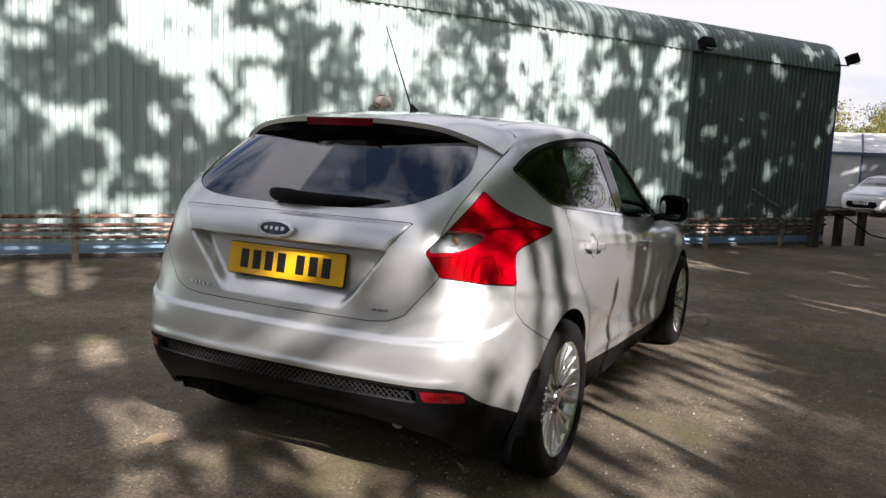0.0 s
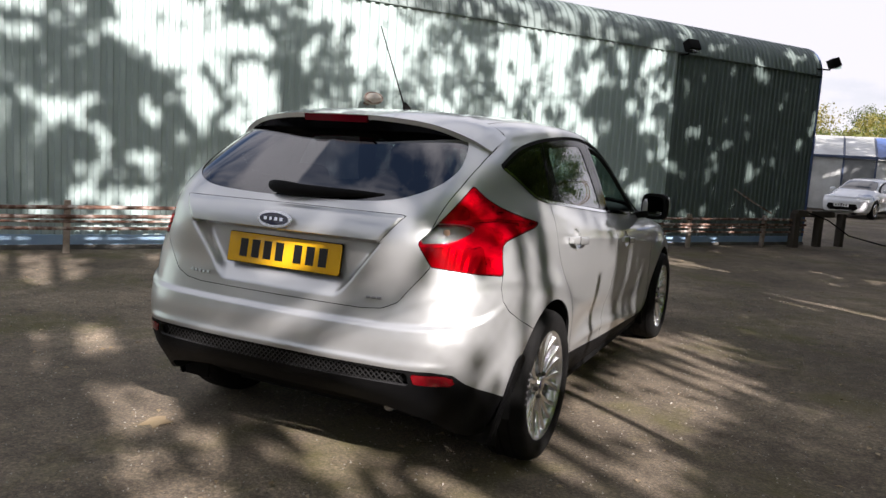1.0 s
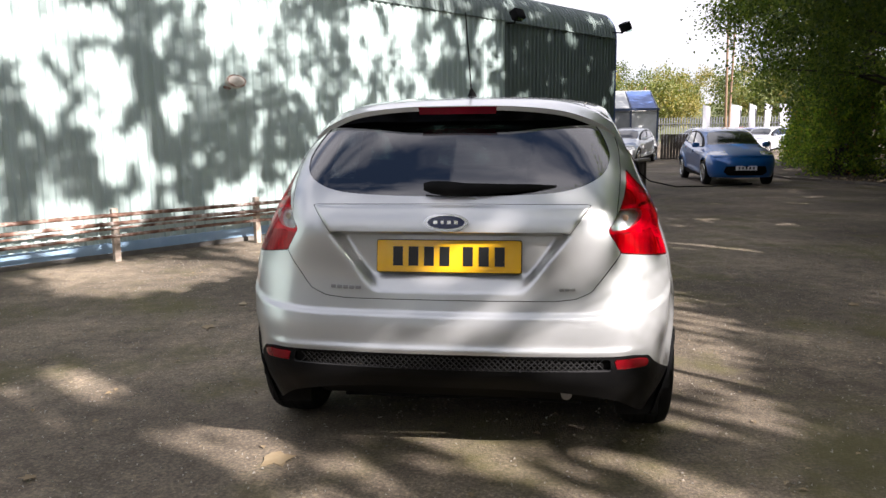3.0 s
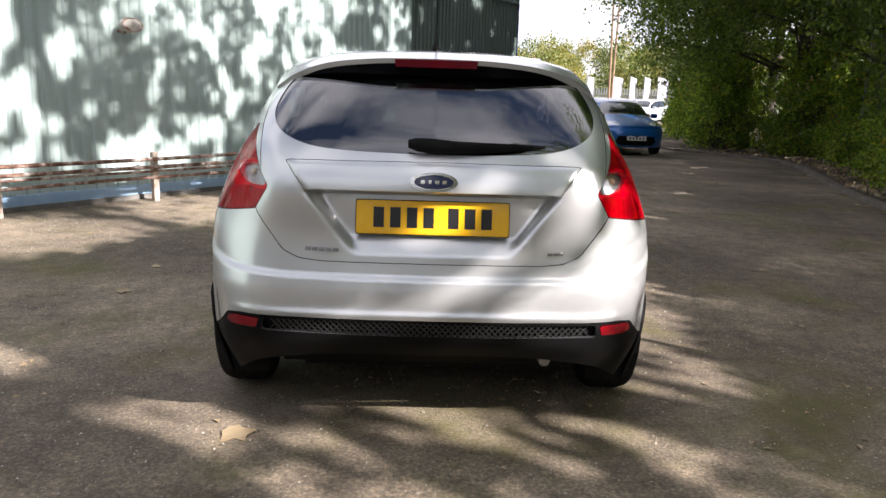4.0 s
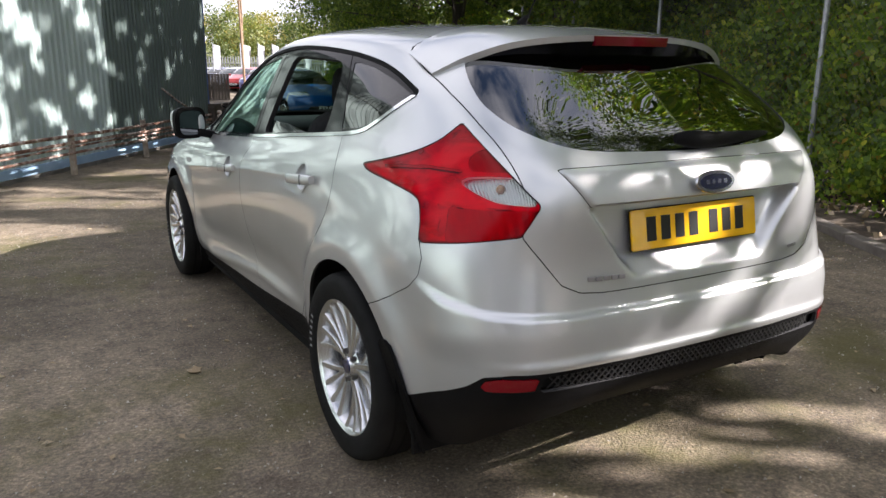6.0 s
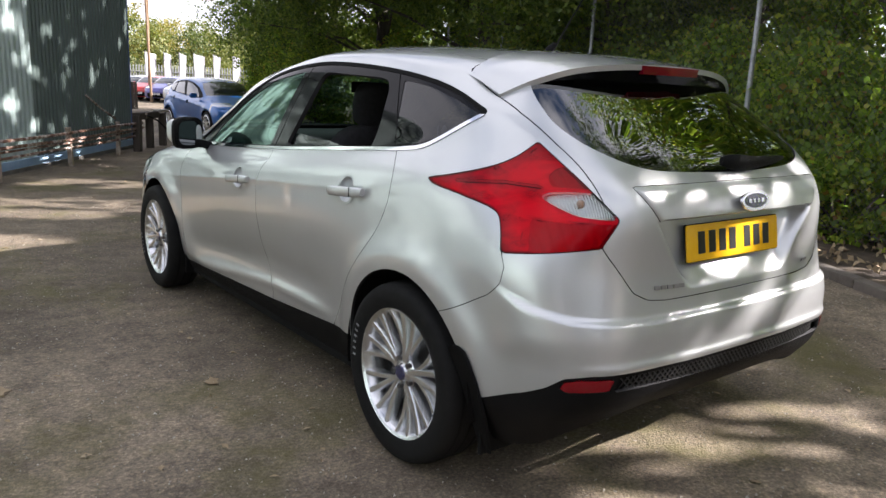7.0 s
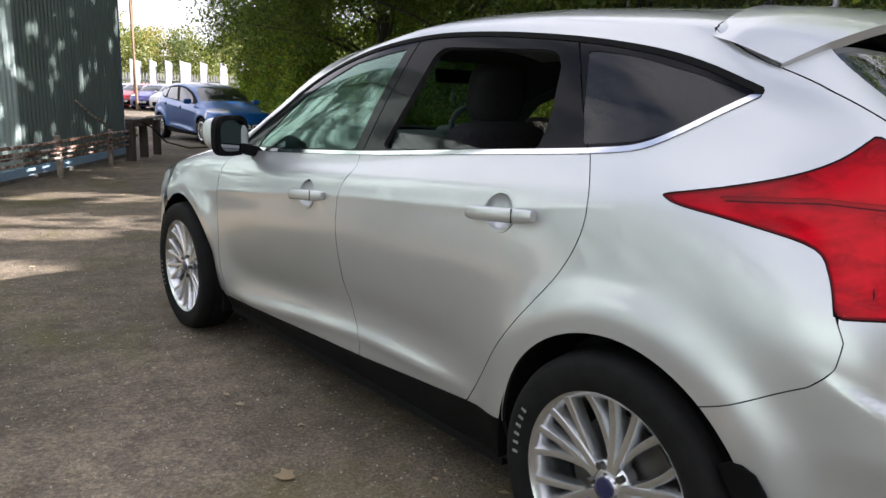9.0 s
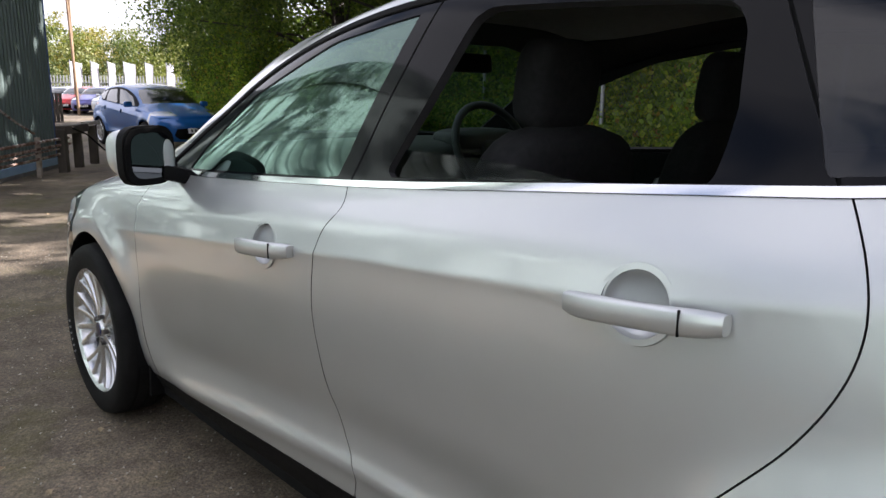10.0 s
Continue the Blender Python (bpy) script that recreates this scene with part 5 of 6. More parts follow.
GRILLE_F, nose_rest = split(nose_f, most(xz([(-.6, .27), (.42, .27), (.52, .36), (.47, .50), (-.6, .52)]), lambda p: 3.1 - p[:, 1]))
CAR_MESH = {
    "body": flat_mesh("body", quarter_body_f + fender_f + door_r_f + door_f_f + roof_f + bonnet_f + nose_rest + tail_f + badge_f + bump_f, .07),
    "glass": flat_mesh("glass", wind_f + rear_glass_f + front_pane_f + rear_pane_f + quarter_f, .12),
    "black_trim": flat_mesh("black_trim", sill_f + skirt_f + seal_f + pillar_b + pillar_c + pillar_d + GRILLE_F + grille_f + gaps, .15, -.002),
    "headlamp_r": flat_mesh("headlamp", head_f, .3, 0, (1,)),
    "headlamp_l": flat_mesh("headlamp", head_f, .3, 0, (-1,)),
    "tail_lamp_r": flat_mesh("tail_lamp", lamp_f, .2, 0, (1,)),
    "tail_lamp_l": flat_mesh("tail_lamp", lamp_f, .2, 0, (-1,)),
}
FAR_GLASS = mat("dark_car_glass", (0.012, 0.014, 0.016), 0.03, Coat_Weight=1.0)
LAMP_GLASS = mat("headlamp_glass", (0.55, 0.57, 0.6), 0.08, 0.5, Coat_Weight=1.0)
TAIL_RED = mat("tail_red", (0.35, 0.006, 0.01), 0.15, Coat_Weight=1.0)
simple_tyre = lathe([(.0, .07), (.225, .085), (.25, .095), (.30, .088), (.318, .05), (.318, -.08), (.28, -.09), (.0, -.09)], 28)
ME_TYRE = bpy.data.meshes.new("tyre")
simple_tyre.to_mesh(ME_TYRE)
ME_TYRE.materials.append(TYRE)
simple_rim = bmesh.new()
lathe([(.185, .088), (.205, .10), (.222, .096)], 28, bm=simple_rim)
for k in range(10):
    a = 2 * math.pi * k / 10
    box((.02, .03, .19), Matrix.Rotation(a, 4, "X") @ pose(.088, 0, .10), bm=simple_rim)
lathe([(0, .104), (.05, .10)], 16, bm=simple_rim)
ME_RIM = bpy.data.meshes.new("rim")
simple_rim.to_mesh(ME_RIM)
ME_RIM.materials.append(ALLOY)


def parked_car(paint, label, m, size=0.92, group=""):
    c = tagged(empty("parked_car", m @ Matrix.Scale(size, 4)), label, "car", group)
    for nm, me, mt in (("body", CAR_MESH["body"], paint), ("window_glass", CAR_MESH["glass"], FAR_GLASS), ("black_trim", CAR_MESH["black_trim"], TRIM), ("headlamp", CAR_MESH["headlamp_r"], LAMP_GLASS), ("headlamp", CAR_MESH["headlamp_l"], LAMP_GLASS), ("tail_lamp", CAR_MESH["tail_lamp_r"], TAIL_RED), ("tail_lamp", CAR_MESH["tail_lamp_l"], TAIL_RED)):
        ob = new(nm, me)
        ob.parent = c
        if not me.materials:
            me.materials.append(mt)
        ob.material_slots[0].link = "OBJECT"
        ob.material_slots[0].material = mt
    for side in (1, -1):
        for wy in WHEELS_Y:
            w = empty("wheel", pose(side * .75, wy, HUB_Z - .002, 0, 0, 0 if side > 0 else 180))
            w.parent = c
            for nm, me in (("tyre", ME_TYRE), ("rim", ME_RIM)):
                ob = new(nm, me)
                ob.parent = w
        bm = cushion((.19, .10, .13), pose(side * .90, 1.99, 1.0), .6)
        part("door_mirror", bm, paint, c, smooth=180)
    part("front_plate", box((.50, .012, .11), pose(0, 3.56, .455, 6)), mat("white_plate", (0.62, 0.62, 0.60), 0.4), c, "pale number plate")
    for k in range(5):
        part("plate_mark", box((.04, .004, .06), pose(-.17 + .085 * k, 3.568, .455, 6)), INK, c)
    part("floor_pan", box((1.35, 3.6, .06), pose(0, 1.35, .24)), SEAL, c)
    return c


def paint(name, base, metal=0.3):
    return mottled(name, [(0.3, tuple(v * .92 for v in base)), (0.7, base)], 3, 0.3, metal=metal, Coat_Weight=1.0, Coat_Roughness=0.04)


BLUE_PAINT, WHITE_PAINT = paint("blue_metallic_paint", (0.004, 0.105, 0.36), .3), paint("white_paint", (0.72, 0.74, 0.76), 0)
parked_car(BLUE_PAINT, "bright blue hatchback parked facing along the drive", pose(4.66, 17.35, 0, 0, 0, 181.5), .90)
parked_car(WHITE_PAINT, "white hatchback parked beside the glazed shelter", pose(3.88, 27.9, 0, 0, 0, 159))
row = [(0.55, 0.57, 0.60), (0.10, 0.10, 0.30), (0.45, 0.03, 0.03), (0.50, 0.52, 0.55), (0.06, 0.07, 0.20), (0.30, 0.32, 0.36)]
names = ["silver", "purple-blue", "red", "silver", "dark blue", "grey"]
for k, (c, nm) in enumerate(zip(row, names)):
    parked_car(paint("paint_" + nm, c), nm + " car in a row of parked cars", pose(12.3 - .28 * k, 38.8 + 2.1 * k, 0, 0, 0, 140), group="row of parked cars")

# ---- glazed shelter behind the shed ----
FRAME = mottled("blue_frame", [(0.3, (0.045, 0.06, 0.10)), (0.7, (0.07, 0.10, 0.17))], 6, 0.5)
SHEETING = mottled("cloudy_sheeting", [(0.3, (0.32, 0.33, 0.31)), (0.5, (0.46, 0.47, 0.45)), (0.7, (0.60, 0.62, 0.61))], 1.1, 0.35)
BLUE_SHEET = mottled("blue_sheeting", [(0.3, (0.05, 0.10, 0.28)), (0.7, (0.10, 0.17, 0.40))], 2, 0.4)
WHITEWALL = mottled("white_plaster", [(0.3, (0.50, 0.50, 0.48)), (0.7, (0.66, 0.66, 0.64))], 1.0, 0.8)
shelter = tagged(empty("glazed_shelter"), "lean-to shelter of cloudy glazing on a blue frame", "shelter")
X0, X1, YF, YB = -1.6, 4.95, 29.6, 32.2
for x in np.linspace(X0, X1, 7):
    part("upright", box((.07, .07, 2.1), pose(x, YF, 1.05)), FRAME, shelter)
    part("rafter", rod((x, YF - .15, 2.08), (x, YB, 2.95), .035, seg=4), FRAME, shelter)
xs = np.linspace(X0, X1, 7)
for i, (a, b) in enumerate(zip(xs, xs[1:])):
    part("wall_pane", box((b - a - .08, .02, 1.95), pose((a + b) / 2, YF, 1.05)), SHEETING if i % 4 else GREY_ROOF, shelter, "cloudy wall pane")
    part("roof_pane", box((b - a - .08, 2.75, .02), pose((a + b) / 2, (YF + YB) / 2 - .05, 2.53, 18.3)), SHEETING if i < 5 else BLUE_SHEET, shelter, "cloudy roof pane")
part("eave_beam", box((X1 - X0 + .1, .08, .10), pose((X0 + X1) / 2, YF - .1, 2.10)), FRAME, shelter)
part("end_pane", box((.03, 2.6, 2.2), pose(X1, (YF + YB) / 2, 1.1)), SHEETING, shelter)
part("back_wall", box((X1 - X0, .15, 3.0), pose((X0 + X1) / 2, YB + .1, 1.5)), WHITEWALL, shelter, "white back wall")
bins = tagged(empty("timber_screen"), "weathered timber screen beside the shelter", "screen")
for k in range(12):
    part("board", box((.11, .03, 1.05), pose(5.2 + .125 * k, 29.8, .53, 0, 0, 0)), TIMBER, bins)

# ---- flags, palisade and poles at the yard's far side ----
CLOTH_WHITE = mottled("white_banner", [(0.3, (0.36, 0.37, 0.40)), (0.7, (0.52, 0.53, 0.56))], 1.5, 0.8)
for k, (x, y) in enumerate(((9.9, 45.6), (11.4, 45.0), (12.4, 44.7), (13.2, 44.4), (14.0, 44.2), (15.1, 43.9), (16.2, 43.6), (17.4, 43.4))):
    fl = tagged(empty("banner_flag", pose(x, y, 0)), "white feather banner on a thin pole", "flag", "banner flags")
    part("pole", rod((0, 0, 0), (0, 0, 2.75), .03, seg=6), GALV, fl)
    h, w = 1.45, .40 + .22 * (k % 3 == 1)
    bm = bmesh.new()
    rows = []
    for i in range(7):
        f = i / 6
        rows.append([bm.verts.new((.03 + w * u * (1 - .35 * (1 - f) ** 2 * (k % 2)), .06 * math.sin(4 * u + 2.5 * f + k), 1.25 + h * f - .12 * u)) for u in (0, .5, 1)])
    for A, B in zip(rows, rows[1:]):
        for j in range(2):
            bm.faces.new((A[j], A[j + 1], B[j + 1], B[j]))
    g = bmesh.ops.extrude_face_region(bm, geom=bm.faces[:])
    bmesh.ops.translate(bm, verts=[v for v in g["geom"] if isinstance(v, bmesh.types.BMVert)], vec=(0, .008, 0))
    part("banner", bm, CLOTH_WHITE, fl, smooth=60)
palisade = tagged(empty("palisade_fence"), "pale grey palisade fence at the far side of the yard", "fence")
PALE_STEEL = mottled("pale_steel", [(0.3, (0.13, 0.14, 0.15)), (0.7, (0.22, 0.23, 0.24))], 4, 0.6, metal=.3)
me_pale = bpy.data.meshes.new("pale")
bm = extrude_outline([(-.035, 0), (.035, 0), (.035, 1.95), (.0, 2.05), (-.035, 1.95)], .02, pose(0, 0, 0, 90, 0, 0))
bm.to_mesh(me_pale)
bm.free()
me_pale.materials.append(PALE_STEEL)
for k in range(150):
    ob = new("pale", me_pale)
    ob.parent = palisade
    ob.matrix_basis = pose(1.0 + .17 * k, 56.5 - .06 * k, .05)
for z in (.5, 1.6):
    part("palisade_rail", rod((1.0, 56.45, z), (26.5, 47.45, z), .03, seg=4), PALE_STEEL, palisade)
WOODPOLE = mottled("brown_pole", [(0.3, (0.16, 0.10, 0.06)), (0.7, (0.26, 0.18, 0.11))], 5, 0.85)
for x, y, h, lean in ((9.6, 38.0, 7.5, -.15), (10.4, 41.0, 6.6, .1), (5.8, 41.0, 3.6, 0)):
    tagged(solid("utility_pole", rod((x, y, 0), (x + lean, y, h), .07, seg=8, r2=.05), WOODPOLE, smooth=60), "tall brown timber pole", "pole", "timber poles")


# ---- trees and shrubs ----
def leaf_material(name, stops, glow=0.45):
    m = bpy.data.materials.new(name)
    m.use_nodes = True
    t = m.node_tree
    b = t.nodes["Principled BSDF"]
    g = node(m, "NewGeometry")
    r = ramp(m, stops)
    wire(m, g, "Random Per Island", r, "Fac")
    wire(m, r, "Color", b, "Base Color")
    b.inputs["Roughness"].default_value = 0.58
    tr, mix = node(m, "BsdfTranslucent"), node(m, "MixShader")
    mul = node(m, "Mix")
    mul.data_type, mul.blend_type = "RGBA", "MULTIPLY"
    mul.inputs[0].default_value = 1.0
    wire(m, r, "Color", mul, 6)
    mul.inputs[7].default_value = (2.0, 2.2, 0.9, 1)
    t.links.new(mul.outputs[2], tr.inputs["Color"])
    mix.inputs["Fac"].default_value = glow
    t.links.new(b.outputs[0], mix.inputs[1])
    t.links.new(tr.outputs[0], mix.inputs[2])
    t.links.new(mix.outputs[0], t.nodes["Material Output"].inputs["Surface"])
    return m


LEAF = leaf_material("broad_leaves", [(0.0, (0.036, 0.060, 0.014)), (0.4, (0.068, 0.105, 0.021)), (0.75, (0.11, 0.155, 0.028)), (1.0, (0.17, 0.19, 0.042))], .46)
# also worn by the sunny trees, their brighter light put into the colour
SHRUB_SUNNY = leaf_material("shrub_leaves", [(0.0, (0.050, 0.085, 0.018)), (0.4, (0.115, 0.18, 0.030)), (0.75, (0.20, 0.26, 0.042)), (0.93, (0.31, 0.32, 0.06)), (1.0, (0.18, 0.08, 0.03))], .58)
BARK = mottled("grey_bark", [(0.3, (0.035, 0.030, 0.024)), (0.7, (0.085, 0.072, 0.058))], 9, 0.95, 0.8, 30, stretch=(1, 1, .25))


def leaves(name, spots, size, rs, material, parent, squash=1.0):
    """One mesh of folded leaves at the spots."""
    n = len(spots)
    d = rs.normal(size=(n, 3))
    d[:, 2] -= 0.35
    d /= np.linalg.norm(d, axis=1)[:, None]
    e = np.cross(d, rs.normal(size=(n, 3)))
    e /= np.linalg.norm(e, axis=1)[:, None]
    f = np.cross(d, e)
    l = (size * rs.uniform(.6, 1.35, n))[:, None]
    w, fold = l * .36 * squash, l * .10
    v = np.stack([spots - d * l * .5, spots + e * w + f * fold, spots + d * l * .5, spots - e * w + f * fold], 1).reshape(-1, 3)
    k = np.arange(n)[:, None] * 4
    faces = np.hstack([k + [0, 1, 2], k + [0, 2, 3]]).reshape(-1, 3)
    me = bpy.data.meshes.new(name)
    me.vertices.add(len(v))
    me.vertices.foreach_set("co", v.ravel())
    me.loops.add(faces.size)
    me.loops.foreach_set("vertex_index", faces.ravel())
    me.polygons.add(len(faces))
    me.polygons.foreach_set("loop_start", np.arange(0, faces.size, 3))
    me.update(calc_edges=True)
    me.materials.append(material)
    ob = new(name, me)
    ob.parent = parent
    return ob


SHED_N, SHED_U, SHED_O = np.array([.8214, -.5703, 0]), np.array([.5703, .8214, 0]), np.array([-3.439, 5.209, 0])
SUN_D = np.array(TO_SUN)
ACROSS = np.array([math.sin(SUN_SIDE), math.cos(SUN_SIDE), 0])
RISE = np.cross(SUN_D, ACROSS)
RISE *= np.sign(RISE[2])
# openings in the crowns by where their light falls.  On the shed: along, up, half width, half height, openness
WALL_SUN = ((-2.35, 2.45, .62, .42, .82), (-1.55, 2.15, .42, .5, .72), (-1.3, 1.35, .40, .55, .72), (-2.0, 1.75, .30, .22, .55), (-1.1, .75, .35, .3, .5), (.15, 2.85, .36, .30, .75), (.3, 2.4, .16, .22, .5), (1.15, 2.2, .25, .5, .35),
            (2.25, 2.55, .34, .50, .75), (2.9, 2.95, .30, .25, .6), (4.85, 2.6, .32, .62, .78), (5.05, 1.6, .22, .6, .55), (3.9, 2.3, .5, .7, .38), (-3.55, 1.3, .35, .35, .35), (-2.6, .4, 1.2, .3, .65), (.8, .5, 1.4, .25, .45), (3.4, .6, 1.2, .3, .35), (7.6, .9, .8, .5, .16))
# on the yard: x, y, half width along the shadow's run, half width across it, openness
YARD_SUN = ((-3.4, 3.1, 1.0, .9, .97), (-2.3, 4.6, 1.4, .8, .85), (-1.0, 6.2, 1.2, .7, .72), (.0, 7.6, 1.0, .45, .5), (-2.1, .05, .5, .25, .8), (-.5, -.85, .9, .26, .46), (.5, -.75, .9, .34, .52), (-1.3, -.7, .6, .3, .30), (.6, -1.4, 1.2, .4, .26),
            (1.05, 2.5, .55, .50, .75), (1.1, .8, .45, .55, .85), (1.2, 1.7, .42, .5, .75), (1.1, .15, .4, .4, .7), (2.1, 5.1, .9, .22, .8), (3.0, 7.5, 1.6, .3, .2), (-4.6, 1.6, .9, .5, .75))
# on the car's tail and flank: x, y, z, half width, half height, openness
CAR_SUN = ((.70, -.64, .70, .14, .24, .85), (.81, -.45, .66, .14, .24, .85), (.42, -.75, .57, .22, .09, .60), (.42, -.74, .85, .14, .10, .60), (.08, -.75, .59, .18, .05, .5), (.32, -.72, 1.03, .20, .05, .55), (-.34, -.74, .90, .08, .05, .4), (.06, -.73, .86, .09, .08, .4),
           (.86, -.3, .62, .20, .35, .7), (.86, .35, .72, .38, .44, .92), (.88, .9, .55, .36, .40, .88), (.88, 1.7, .5, .4, .3, .45), (.4, .5, 1.46, .6, .2, .5))


def bumps(u, v, step, seed):
    """Smooth random heights over a plane."""
    lattice = np.random.RandomState(seed).normal(size=(257, 257))
    a, b = u / step + 60, v / step + 60
    i, j = np.floor(a).astype(int), np.floor(b).astype(int)
    f, g = a - i, b - j
    f, g = f * f * (3 - 2 * f), g * g * (3 - 2 * g)
    at = lambda m, n: lattice[m % 257, n % 257]
    return (at(i, j) * (1 - f) + at(i + 1, j) * f) * (1 - g) + (at(i, j + 1) * (1 - f) + at(i + 1, j + 1) * f) * g


def sunlit(p):
    """True for the points whose shadow would fall in an opening between the crowns' clumps."""
    u, v = p @ ACROSS, p @ RISE
    q = p - ((p - SHED_O) @ SHED_N / (SUN_D @ SHED_N))[:, None] * SUN_D
    along, up = (q - SHED_O) @ SHED_U, q[:, 2]
    g = p - (p[:, 2] / SUN_D[2])[:, None] * SUN_D
    on_wall = up > 0
    wide = np.where(on_wall, np.where(along > BAY, .11, .24), .05)
    wide = np.where(on_wall & (up > 3.3), np.where(along > 4, .10, .3), wide)
    wide = np.where(on_wall & (along > 9.5), .10, wide)
    kerb_x = np.interp(g[:, 1], [y for _, y in KERB], [x for x, _ in KERB])
    wide = np.where(~on_wall & (g[:, 0] > kerb_x - .2), np.where(g[:, 1] > 5, .18, .38), wide)
    wide = np.where(~on_wall & (g[:, 1] > 9) & (g[:, 0] < kerb_x - .2), .08, wide)
    wide = np.where(~on_wall & (g[:, 1] > 19), .6, wide)
    soft = lambda d: np.clip((1.25 - d) / .5, 0, 1)
    stripe, near = np.zeros(len(p)), np.zeros(len(p))

    def lights(du, dv, ru, rv, much, where, marks=()):
        """Opens the crowns towards one spot."""
        i = np.flatnonzero((np.abs(du) < 1.25 * ru) & where)
        d = soft(np.hypot(du[i] / ru, dv[i] / rv))
        wide[i] = np.maximum(wide[i], much * d)
        for m in marks:
            m[i] = np.maximum(m[i], d)

    for s, z, a, b, much in WALL_SUN:
        lights(along - s, up - z, a, b, much, on_wall)
    for x, y, a, b, much in YARD_SUN:
        lights(u - (x * ACROSS[0] + y * ACROSS[1]), v - (x * RISE[0] + y * RISE[1]), b, .5 * a, much, ~on_wall, (stripe,) if x > .9 and y < 4 else ())
    for x, y, z, a, b, much in CAR_SUN:
        c = np.array((x, y, z))
        lights(u - c @ ACROSS, v - c @ RISE, a, b, much, True, (near, stripe) if x > .85 else (near,))
    fine = np.where((near > 0) | ~on_wall, .3, .55) * bumps(u, v, .28, 1) + .85 * bumps(u, v, .13, 2) + np.where(on_wall, .5, .7) * bumps(u, v, .075, 3)
    # upright bars of openings, cut to stripe the flank and drive with sun
    bars = 1.1 * np.sin(2 * math.pi * u / .18 + 1.4 * bumps(u, v * .2, .4, 4)) + .7 * bumps(u, v * .4, .11, 5)
    h = np.where(stripe > .35, bars, fine)
    rank = .5 * (1 + np.tanh(1.15 * h))
    ragged = np.random.RandomState(8).uniform(-.17, .17, len(p)) * np.where((near > 0) | (stripe > .35) | (along > BAY), .35, 1)
    return rank + ragged < wide * 1.2 + .06 * (wide > .3)


def tree(x, y, height, crown, spread, trunk_r, clumps, seed, per=300, size=.078, loose=1.0, lean=(0, 0), material=LEAF, label="broadleaf tree in full leaf", low=None):
    rs, rng = np.random.RandomState(seed), random.Random(seed)
    t = tagged(empty("tree", pose(x, y, 0)), label, "tree", "trees along the verge")
    bm = bmesh.new()
    cx, cy, cz = crown
    stem = [Vector((lean[0] * f + .12 * math.sin(3 * f + seed), lean[1] * f + .12 * math.cos(2.3 * f + seed), f * height * .82 - .05)) for f in np.linspace(0, 1, 9)]
    tube(stem, trunk_r, bm, 10, (1.15, .25))
    spots = []
    made = 0
    for tries in range(clumps):
        d = rs.normal(size=3)
        d /= np.linalg.norm(d)
        r = rs.uniform(.25, 1.0) ** .5
        c = np.array([cx, cy, cz]) + d * r * np.array(spread)
        if c[2] < (low if low is not None else 1.0):
            continue
        made += 1
        if made % 3 == 0:
            root = stem[min(8, max(2, int(8 * (c[2] - .8) / (height * .9))))]
            mid = root.lerp(Vector(c), .5) + Vector((rng.uniform(-.3, .3), rng.uniform(-.3, .3), .25))
            way = np.array([root.lerp(mid, f) for f in (.2, .4, .6, .8, 1)] + [mid.lerp(Vector(c), f) for f in (.25, .5, .75, 1)])
            if not sunlit(way + np.array([x, y, 0])).any():
                tube([root, mid, Vector(c)], trunk_r * .26, bm, 5, (1, .2))
        k = int(per * rs.uniform(.6, 1.3))
        spots.append(c + rs.normal(size=(k, 3)) * np.array([.34, .34, .24]) * loose * rs.uniform(.7, 1.35))
    part("trunk", bm, BARK, t, "grey-brown trunk and limbs", 60)
    spots = np.vstack(spots)
    leaves("crown", spots[~sunlit(spots + np.array([x, y, 0]))], size, rs, material, t)
    return t


# brighter leaves paint in the sun on this crown
tree(6.9, 1.6, 9.5, (-.4, 0, 6.3), (3.0, 2.7, 3.8), .16, 190, 11, low=1.7, material=SHRUB_SUNNY)
tree(8.0, 6.6, 9.5, (-.7, 0, 5.6), (3.2, 2.9, 3.9), .18, 360, 12, low=1.4, per=420)
tree(8.9, 11.2, 9.5, (-1.9, .3, 5.9), (3.7, 3.0, 3.4), .2, 340, 13, low=2.3, per=430)
tree(9.2, 16.0, 9.5, (-1.9, 0, 5.6), (3.2, 3.0, 3.8), .2, 260, 14, low=1.6, per=400)
tree(9.8, 21.0, 9.5, (-1.2, 0, 5.2), (2.6, 3.0, 3.8), .2, 170, 15, low=1.2)
# unseen trees on the sun side, added to dapple shed, yard and car
tree(5.6, -5.4, 10.0, (0, 1.9, 6.8), (2.6, 2.6, 3.4), .17, 210, 16, low=2.2, loose=.95, per=300)
tree(8.2, -7.4, 10.5, (0, 2.6, 6.6), (2.8, 2.8, 3.6), .2, 180, 17, low=1.8, loose=.95, per=300)
tree(5.0, -8.6, 9.5, (0, 0, 5.6), (2.8, 2.8, 3.6), .18, 110, 18, low=1.6, loose=.95, per=300)
tree(9.0, -9.6, 10.0, (0, 0, 5.9), (3.0, 3.0, 3.8), .2, 110, 19, low=1.4, loose=.95, per=300)
# unseen overhanging crown, added for the rear window's reflection
tree(4.3, -4.7, 11.0, (-.9, 2.6, 8.4), (2.4, 2.4, 1.7), .15, 110, 27, low=6.4, loose=.9, per=200)
tree(4.5, -5.4, 11.5, (-.3, .2, 8.4), (2.4, 2.4, 2.5), .16, 120, 26, low=5.2, loose=.95, per=300)
DEEP = dict(size=.15, per=190, low=.3, material=LEAF, label="dense broadleaf tree behind the fence")
# nearer trees in brighter leaves: sun through the crown, put into the colour
SUNNY_BACK = dict(size=.15, per=170, low=.3, material=SHRUB_SUNNY, label="dense broadleaf tree behind the fence")
